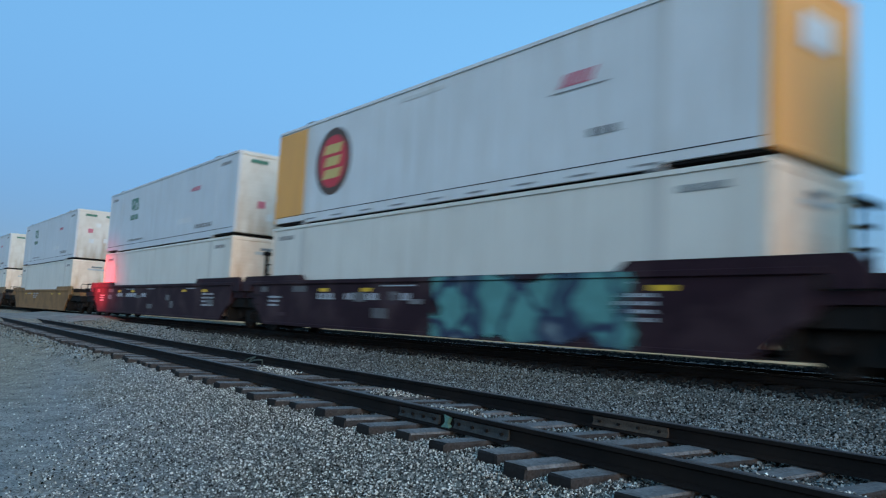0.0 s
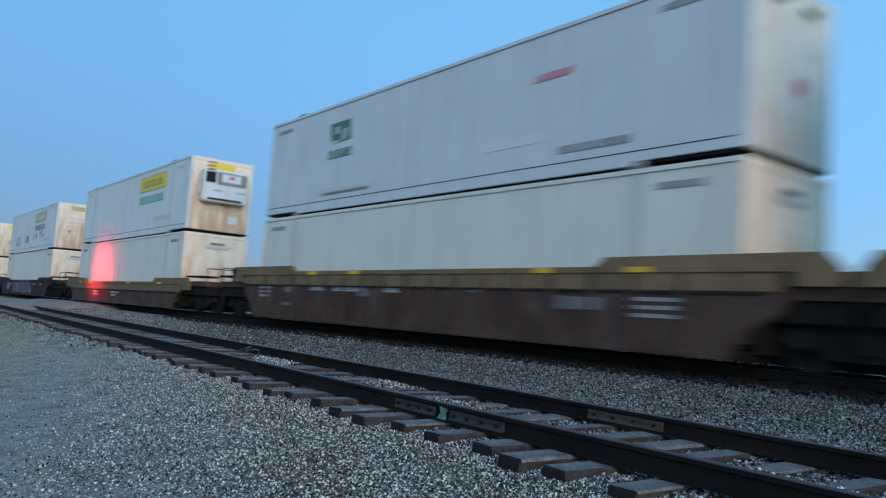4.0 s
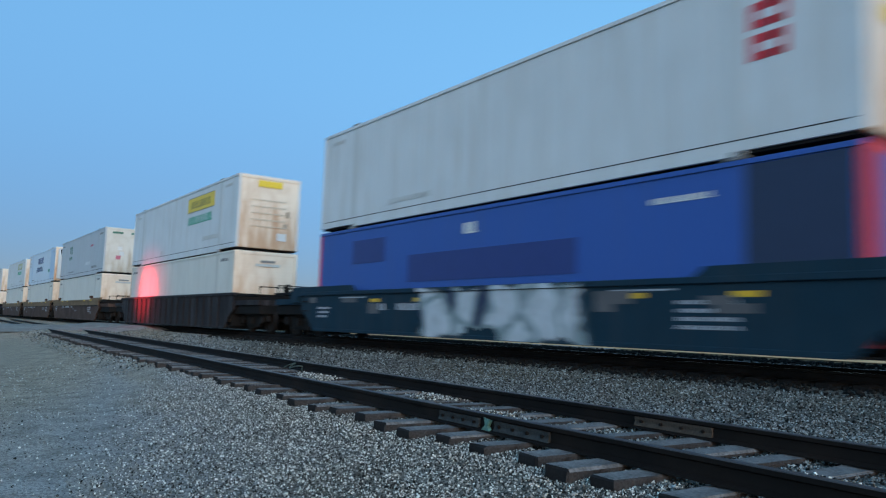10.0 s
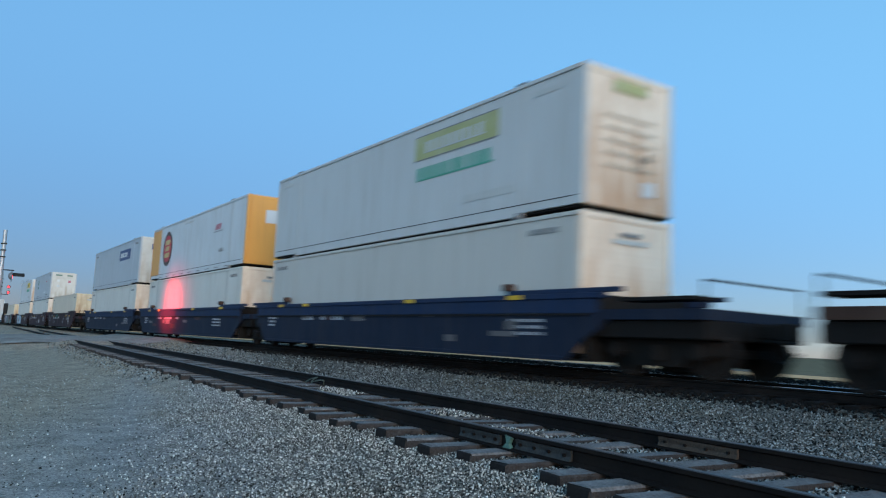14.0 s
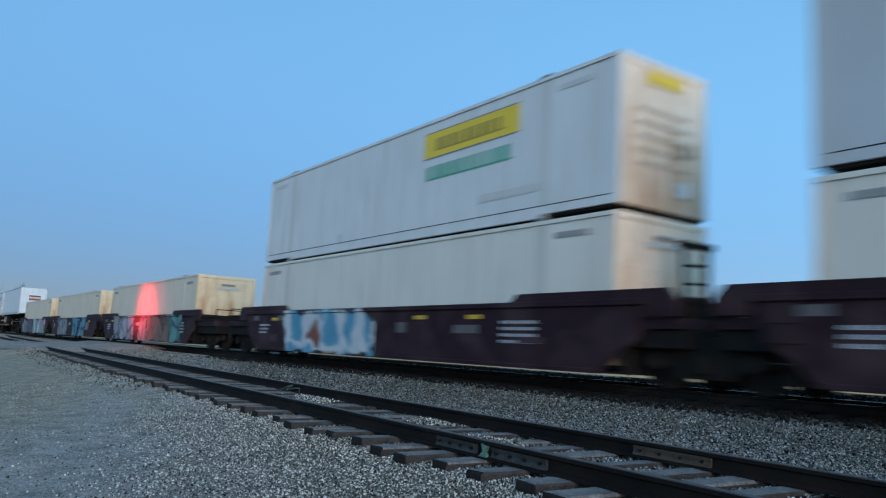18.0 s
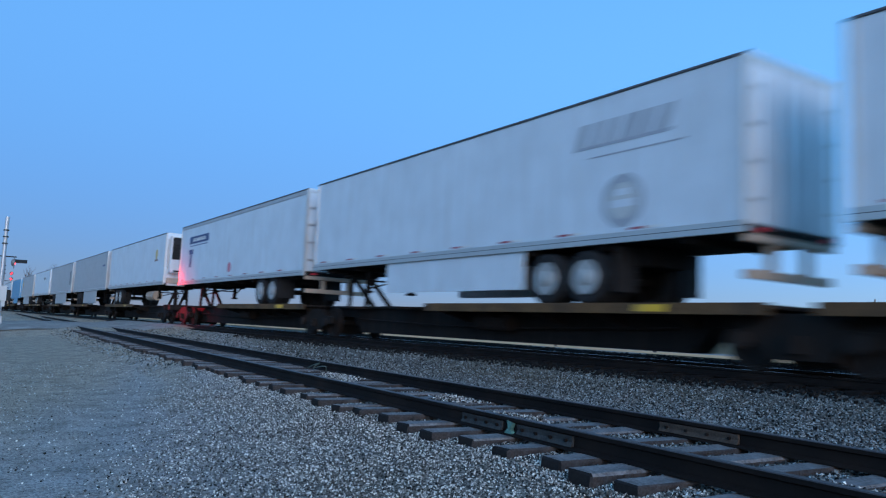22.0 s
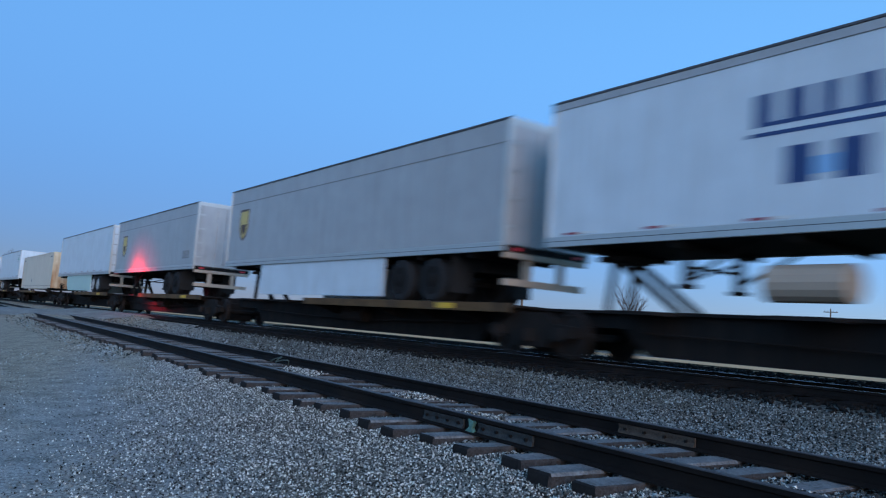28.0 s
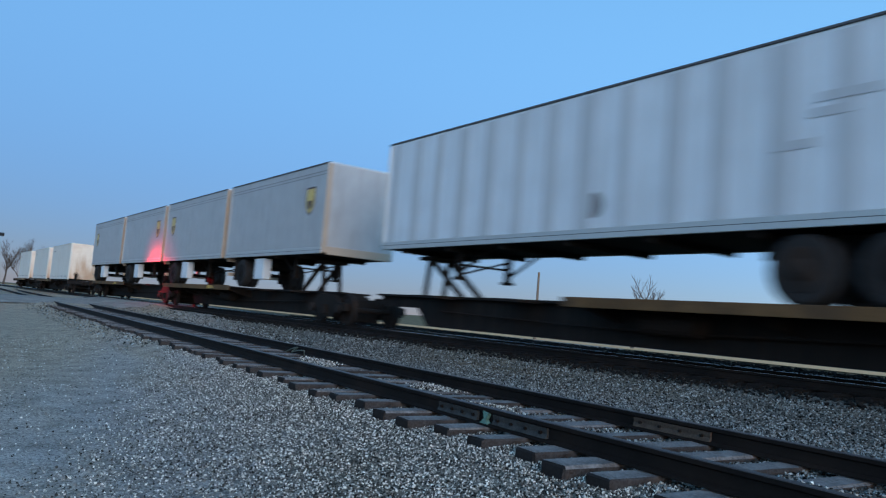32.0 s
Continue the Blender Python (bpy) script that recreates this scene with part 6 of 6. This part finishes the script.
patch("letter_mark", t, "dark_blue", -6.5, -5.8, 3.5, 3.72, "dark blue mark", TS_)
patch("letter_mark", t, "dark_blue", -6.3, -6.0, 2.85, 3.5, "dark blue mark", TS_, -0.04)
disc("round_mark", t, "pink", 0.0, 2.6, 0.22, "small red mark", TS_)
ride(-614.0, t, "joint", "coupler", d=-1)
t = trailer("white refrigerated trailer with a cooling unit on its nose", "trailer")
disc("logo", t, "gold", 6.0, 3.9, 0.28, "ochre mark", TS_)
patch("logo_stripe", t, "brown_spray", 5.6, 6.4, 3.5, 3.62, "brown stripe", TS_)
reefer_front(t, HALF, 1.1, 2.75, 4.85)
block("nose_sill", M["wall_tan"], t, HALF, HALF + 0.3, -1.15, 1.15, 2.15, 2.5, "rust-stained nose sill", 0.05)
block("sill_lip", M["box_grey"], t, HALF + 0.28, HALF + 0.36, -1.18, 1.18, 2.06, 2.17, "pale sill lip", 0.01)
bm = bmesh.new()
tube(bm, (3.3, -0.85, 1.55), (5.2, -0.85, 1.55), 0.27, sides=18)
tank = part("fuel_tank", bm, M["wall_tan"], t, "dusty brown fuel tank")
for x in (3.7, 4.8):
    bm = bmesh.new()
    tube(bm, (x - 0.03, -0.85, 1.55), (x + 0.03, -0.85, 1.55), 0.28, sides=18)
    part("tank_strap", bm, M["galv"], tank)
ride(-633.4, t, "coupler", "joint")
t = trailer("silver-grey van trailer with small dark lettering", "grey_trailer", 1, skirt="grey_trailer", hub="under", skirt_x=(-2.05, 4.2), tape=False)
bars(t, "dark_blue", 6.2, 7.2, 3.9, 4.05, 6, "small dark lettering", TS_, 43)
ride(-650.9, t)
t = trailer("silver-grey van trailer with a dark panel", "grey_trailer", 1, skirt="grey_trailer", hub="under")
patch("panel", t, "mark", 6.4, 7.2, 2.9, 4.2, "dark upright panel", TS_)
ride(-668.5, t)
t = trailer("white van trailer with small dark lettering", "trailer")
bars(t, "mark", 2.0, 4.5, 3.9, 4.2, 8, "dark lettering", TS_, 44)
ride(-686.0, t)
t = trailer("grey van trailer with a gold and brown shield", "grey_trailer", -1, skirt="grey_trailer", hub="under", tape=False)
shield(t, -6.6, 3.9)
ride(-703.6, t, "joint", "coupler", d=-1)
t = trailer("bright blue van trailer with blue side skirts", "blue_trailer", 1, skirt="blue_trailer", edge="rail_alu", skirt_x=(-3.1, 3.9), base=2.0, skirt_r=0.45, skirt_z=1.22)
ride(-722.75, t, "coupler", "joint")
t = trailer("white van trailer with dark blue lettering and bars", "trailer", -1, hub="under", wheels=(-6.2, -4.9))
block("top_band", M["grey_trailer"], t, -8.05, 8.05, -1.289, -1.26, T_TOP - 0.19, T_TOP - 0.055, "grey band under the roof", 0.004)
bars(t, "dark_blue", -3.7, -0.2, 3.75, 4.25, 7, "large dark blue lettering", TS_, 45)
bars(t, "dark_blue", -0.1, 3.4, 3.9, 4.1, 12, "dark blue lettering", TS_, 46)
patch("underline", t, "dark_blue", -3.8, 3.4, 3.6, 3.66, "", TS_)
for x in (-3.2, 1.8):
    for k in (0, 0.75):
        patch("number_bar", t, "dark_blue", x + k, x + k + 0.42, 2.85, 3.4, "dark blue bar", TS_)
    patch("number_bar", t, "light_blue", x + 0.42, x + 0.75, 2.95, 3.2, "pale blue bar", TS_)
bm = bmesh.new()
tube(bm, (-3.6, -0.9, 1.44), (-2.35, -0.9, 1.44), 0.28, sides=16)
part("tank", bm, M["wall_tan"], t, "dusty brown tank")
bars(t, "mark", 4.6, 7.4, 2.45, 2.58, 16, "small dark lettering", TS_, 47)
ride(-741.0, t, d=-1)
t = trailer("grey van trailer with a shield and pale skirts", "grey_trailer", -1, skirt="trailer", hub="under", wheels=(-5.5, -4.1), tape=False)
shield(t, -6.6, 3.65)
patch("roof_seam", t, "mark", -8.0, 8.0, 4.45, 4.475, "", TS_)
ride(-758.4, t, d=-1)
t = trailer("grey short van trailer with a gold shield", "grey_trailer", -1, 13.7, hub="under", wheels=(-4.55, -3.25), tape=False)
shield(t, -5.15, 3.6)
patch("roof_seam", t, "mark", -6.8, 6.8, 4.45, 4.475, "", TS_)
bars(t, "mark", 5.3, 6.2, 2.6, 2.95, 3, "small dark lettering", TS_, 48)
ride(-775.95, t, d=-1, length=13.7)
M["mint"] = mat("pale_green_skirt_paint", (0.38, 0.50, 0.45), 0.5, vary=0.08)
t = trailer("white van trailer with pale green side skirts", "trailer", -1, skirt="mint", wheels=(-5.3, -4.0), skirt_r=0.85)
ride(-793.45, t, "joint", "coupler", d=-1)
car = spine_unit("black spine car with rusty wheel decks", "coupler", "coupler", 19.0)
moving(car, -812.5 + HALF)
c = plain_box(nx(), "cream", "cream container with a rust-stained end on a spine car")
disc("small_mark", c, "mark", -2.0, 0.75, 0.17, "dark oval mark", SIDE)
moving(c, -812.5 + HALF, 1.17)
for x in (-6.1, 6.1):
    for s in (-1, 1):
        block("pedestal", M["black_car"], car, x - 0.3, x + 0.3, s * 1.1 - 0.16, s * 1.1 + 0.16, 1.0, 1.165, "", 0.02)
    block("pedestal_arm", M["black_car"], car, x - 0.12, x + 0.12, -1.2, 1.2, 0.86, 1.0, "", 0.02)
t = trailer("white van trailer with a small green lettered panel", "trailer", 1, wheels=(-5.0, -3.7))
for z in (3.84, 4.5):
    patch("panel_line", t, "mark", 5.8, 7.5, z, z + 0.045, "", TS_)
bars(t, "green", 6.1, 7.2, 4.05, 4.18, 8, "green lettering", TS_, 49)
bars(t, "faint", 6.0, 7.3, 4.26, 4.36, 10, "faded lettering", TS_, 50)
bars(t, "mark", 6.3, 7.6, 2.4, 2.48, 9, "small dark lettering", TS_, 51)
ride(-831.7, t, "coupler", "coupler", 19.6)
t = trailer("old white van trailer with ribbed grimy sides", "trailer", -1, hub="wheel", tape=False, wheels=(-4.95, -3.65))
rr = random.Random(31)
for i in range(16):
    x, w = -7.6 + i * 0.99 + rr.uniform(-0.06, 0.06), rr.uniform(0.12, 0.2)
    block("side_rib", M["grey"], t, x - w, x + w, TS_ - 0.01, TS_, T_BASE + 0.2, T_TOP - 0.1)
for i in range(5):
    x, z = rr.uniform(3.0, 7.0), rr.uniform(2.8, 4.2)
    patch("old_lettering", t, "grey", x, x + rr.uniform(0.5, 0.9), z, z + 0.14, "faded lettering ghost", TS_ - 0.011)
disc("round_mark", t, "mark", -0.4, 2.75, 0.24, "dark round mark", TS_)
ride(-852.2, t, "coupler", "joint", 19.0, d=-1)


def pup(q, marked):
    t = trailer("short grey van trailer with gold shield", "grey_trailer", 1, 8.7, hub="under", wheels=(-2.6,), edge="dark_rail", tape=False)
    shield(t, 3.2 if marked else -3.2, 3.85, 0.8)
    for z in (4.62, 4.72):
        patch("roof_seam", t, "mark", -4.3, 4.3, z, z + 0.02, "", TS_)
    block("side_box", M["trailer"], t, -1.3, -0.4, -1.2, -0.9, 1.3, 2.05, "pale storage box under the floor", 0.02)
    block("nose_frame", M["wall_tan"], t, 4.352, 4.37, -1.29, -1.12, 2.15, 4.95, "rust-stained corner frame", 0.005)
    block("nose_frame", M["wall_tan"], t, 4.352, 4.37, -1.12, 1.2, 2.1, 2.35, "rust-stained lower frame", 0.005)
    moving(t, q + 4.35)


for i, (q, m) in enumerate(((-864.6, True), (-873.85, False), (-883.1, True), (-892.4, False))):
    pup(q, m)
for q, fr, rr in ((-873.6, "joint", "joint"), (-891.6, "joint", "coupler")):
    car = spine_unit("black spine car with rusty wheel decks", fr, rr, 17.9)
    hitch(car, 7.0, 1)
    moving(car, q + HALF + 0.9)
for q in (-908.0, -920.0, -933.0):
    c = container("small white container on a spine car", "lower_white", length=9.5, posts=False)
    bars(c, "mark", -3.9, -3.2, 2.4, 2.5, 5, "small fleet code", SIDE, 3)
    moving(c, q + 1.5, 1.04)
for q in (-915.0, -934.0):
    moving(spine_unit("black spine car with rusty wheel decks", "coupler", "coupler", 19.0), q + 4.0)


# ---- level crossing and the far side ----
def signal_lamp(parent, x, y, z, d, r=0.3, along="y"):
    """A lamp with a round back plate, a lit red lens and a long hood, facing d along an axis."""
    def turned(bm):
        if along == "x":
            bmesh.ops.rotate(bm, cent=(0, 0, 0), matrix=Matrix.Rotation(radians(-90), 3, "Z"), verts=bm.verts[:])
        bmesh.ops.translate(bm, vec=(x, y, z), verts=bm.verts[:])
        return bm
    bm = bmesh.new()
    lathe(bm, ((0.08, -0.14 * d), (r * 0.6, -0.07 * d), (r * 0.62, 0.0), (r, 0.0), (r, 0.02 * d)), (0, 0, 0), 18)
    lamp = part("lamp_housing", turned(bm), M["lamp_back"], parent, "grey lamp with a round back plate")
    bm = bmesh.new()
    lathe(bm, ((r * 0.5, 0.022 * d), (r * 0.52, 0.03 * d), (r * 0.2, 0.06 * d)), (0, 0, 0), 16)
    part("lens", turned(bm), M["red_lens"], lamp, "glowing red lens")
    bm = bmesh.new()
    n, h = 10, r * 0.56
    arc = [(h * math.cos(math.pi * i / n), h * math.sin(math.pi * i / n)) for i in range(n + 1)]
    prism(bm, arc + [(a * 0.93, b * 0.93) for a, b in arc[::-1]], "y", min(d * 0.02, d * 0.6), max(d * 0.02, d * 0.6))
    part("hood", turned(bm), M["black"], lamp, "black hood")


def crossing_mast(x, y, z, label, pairs, along="y"):
    m = thing("crossing_signal", label, "crossing signal", "crossing signals")
    m.matrix_basis = pose(x, y, z)
    bm = bmesh.new()
    tube(bm, (0, 0, 0.25), (0, 0, 5.66), 0.1, 0.095, 12)
    part("mast", bm, M["galv"], m)
    block("base", M["box_grey"], m, -0.2, 0.2, -0.2, 0.2, -0.3, 0.3, "", 0.02)
    case = block("junction_box", M["box_grey"], m, -0.1, 0.14, -0.3, 0.3, 1.2, 2.0, "pale junction box", 0.02)
    block("box_hinge", M["galv"], case, 0.14, 0.155, -0.27, -0.22, 1.3, 1.9)
    for s in (-1, 1):
        block("gate_arm_gear", M["black"], m, -0.15, 0.15, min(s * 0.31, s * 0.5), max(s * 0.31, s * 0.5), 1.25, 1.8, "", 0.03)
    bm = bmesh.new()
    tube(bm, (0, -0.6, 3.55), (0, 0.6, 3.55), 0.03, sides=8)
    part("cross_arm", bm, M["black"], m)
    for k in range(3):
        block("clamp", M["black"], m, -0.13, 0.13, -0.13, 0.13, 4.2 + 0.35 * k, 4.26 + 0.35 * k)
    for ly, lz, d in pairs:
        signal_lamp(m, 0.0, ly, lz, d, 0.32 if along == "y" else 0.17, along)
    return m


M["lamp_back"] = mat("grey_lamp_back", (0.16, 0.17, 0.18), 0.45, 0.2, vary=0.15)
crossing_mast(-46.1, 2.62, -0.5, "grey crossing signal mast with flashing red lights", ((-0.5, 3.25, -1), (0.5, 3.25, 1)))
crossing_mast(-80.0, 4.7, -0.75, "distant crossing signal with four red lights", ((-0.62, 3.65, 1), (-0.62, 4.2, 1), (0.6, 3.75, 1), (0.6, 4.25, 1)), "x")
for nm, power, cone, aim in (("crossing_flasher", 14000, 23, 1.5), ("crossing_flasher_spill", 2000, 38, 1.6)):
    beam = new(nm, bpy.data.lights.new(nm, "SPOT"))
    beam.data.energy, beam.data.color, beam.data.spot_size, beam.data.spot_blend, beam.data.shadow_soft_size = power, (1.0, 0.025, 0.035), radians(cone), 1.0, 0.35
    beam.matrix_world = look((-45.9, 3.75, 2.7), (-40.9, MAIN_Y + NEAR, aim))


def pole(x, y, h, label, arm=True):
    p = thing("utility_pole", label, "utility pole", "utility poles", at=(x, y, -1.05))
    bm = bmesh.new()
    tube(bm, (0, 0, -0.3), (0, 0, h), 0.15, 0.1, 10)
    part("pole", bm, M["wood"], p)
    if arm:
        block("cross_arm", M["wood"], p, -1.1, 1.1, -0.06, 0.06, h - 0.6, h - 0.48)
        for k in (-0.95, -0.45, 0.45, 0.95):
            bm = bmesh.new()
            tube(bm, (k, 0, h - 0.48), (k, 0, h - 0.3), 0.05, sides=8)
            part("insulator", bm, M["galv"], p)
    return p


def tree(x, y, h, seed, label):
    """A bare winter tree: tapered trunk, limbs and fine twigs."""
    r = random.Random(seed)
    t = thing("bare_tree", label, "tree", "bare trees", at=(x, y, -1.05))
    bm, tw = bmesh.new(), bmesh.new()

    def grow(p, d, ln, rad, depth):
        steps = 3
        for i in range(steps):
            q = p + d * (ln / steps)
            tube(bm if depth < 2 else tw, p, q, rad * (1 - 0.18 * i), rad * (1 - 0.18 * (i + 1)), 7 if depth < 2 else 4)
            p = q
            d = (d + Vector((r.uniform(-0.16, 0.16), r.uniform(-0.16, 0.16), r.uniform(-0.02, 0.14)))).normalized()
            if depth < 4 and (depth > 0 or i > 0):
                for _ in range(1 if depth < 1 else r.choice((1, 1, 2))):
                    a = r.uniform(0, 2 * math.pi)
                    side = Vector((math.cos(a), math.sin(a), r.uniform(0.1, 0.8)))
                    grow(p, (d * 0.75 + side * 0.75).normalized(), ln * r.uniform(0.5, 0.72), rad * 0.5, depth + 1)
        if depth < 4:
            grow(p, d, ln * 0.68, rad * 0.58, depth + 1)

    grow(Vector((0, 0, -0.2)), Vector((0.14, 0, 1)).normalized(), h * 0.42, h * 0.028, 0)
    part("trunk", bm, M["bark"], t)
    part("crown", tw, M["bark"], t)
    return t


tree(-43.0, 49.5, 6.0, 5, "bare winter tree leaning on the field edge")
tree(-200.0, 17.2, 10.5, 8, "bare winter tree in the distance")
tree(-204.0, 22.8, 11.5, 9, "bare winter tree in the distance")
tree(-198.0, 20.0, 10.0, 10, "bare winter tree in the distance")
pole(-52.0, 46.8, 6.2, "slim utility pole on the far roadside", False)
for k in range(5):
    pole(-60.0 + 38 * k, 118.0, 8.5, "far utility pole with a cross arm")


def stone_zones():
    def side(x, y):
        return y - (SIDE_Y + SIDE_SLOPE * x)
    def near(x, y, u):
        far = (x * x + y * y) ** 0.5
        return (side(x, y) < -0.8) & (u < np.clip(1.2 - far / 20, 0.12, 1)) & (u < np.clip(0.2 + (y + 0.36 * x + 0.85) * 0.32, 0.025, 1))
    def track(x, y, u):
        d = side(x, y)
        return (d > -1.0) & (y < 9.9) & (np.where((d > -0.8) & (d < 0.8), u < 0.75, u < 0.95)) & (u < np.clip(1.3 - (x * x + y * y) ** 0.5 / 22, 0.2, 1))
    def on_ties(x, y, u):
        d = side(x, y)
        return (np.abs(d) < 0.62) & (np.sin(x * 2.1 + 1.3 * np.sin(x * 0.9)) + np.sin(d * 3.1 + x * 1.7) > 0.7)
    stones("gravel", 390000, (-20.0, 0.9), (0.3, 5.6), 0.0085, M["pale_stone"], 3, near, "pale loose gravel beside the siding")
    stones("ballast", 152000, (-18.0, 0.9), (3.4, 10.0), 0.0135, M["ballast"], 4, track, "grey ballast stones between the tracks")
    stones("tie_gravel", 24000, (-12.0, -0.5), (3.9, 6.2), 0.0125, M["pale_stone"], 7, on_ties, "pale gravel spilled on the siding ties", 0.045)
    stones("distant_ballast", 26000, (-39.5, -15.0), (2.2, 10.0), 0.022, M["ballast"], 5, lambda x, y, u: (side(x, y) > 0.9) | ((side(x, y) < -0.9) & (side(x, y) > -0.9 - 1.2 * u)), "grey ballast stones along the tracks")
    # these stones carry the shade under the train in their colour
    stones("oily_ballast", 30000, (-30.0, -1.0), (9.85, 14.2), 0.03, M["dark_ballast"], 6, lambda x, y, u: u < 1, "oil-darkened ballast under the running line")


stone_zones()


def motions():
    for ob, q, z in MOVING:
        walk(ob, [(t, pose(q + SPEED * t, MAIN_Y, RAIL_Z + z)) for t in (0, 8, 16, 24, 32)])


motions()
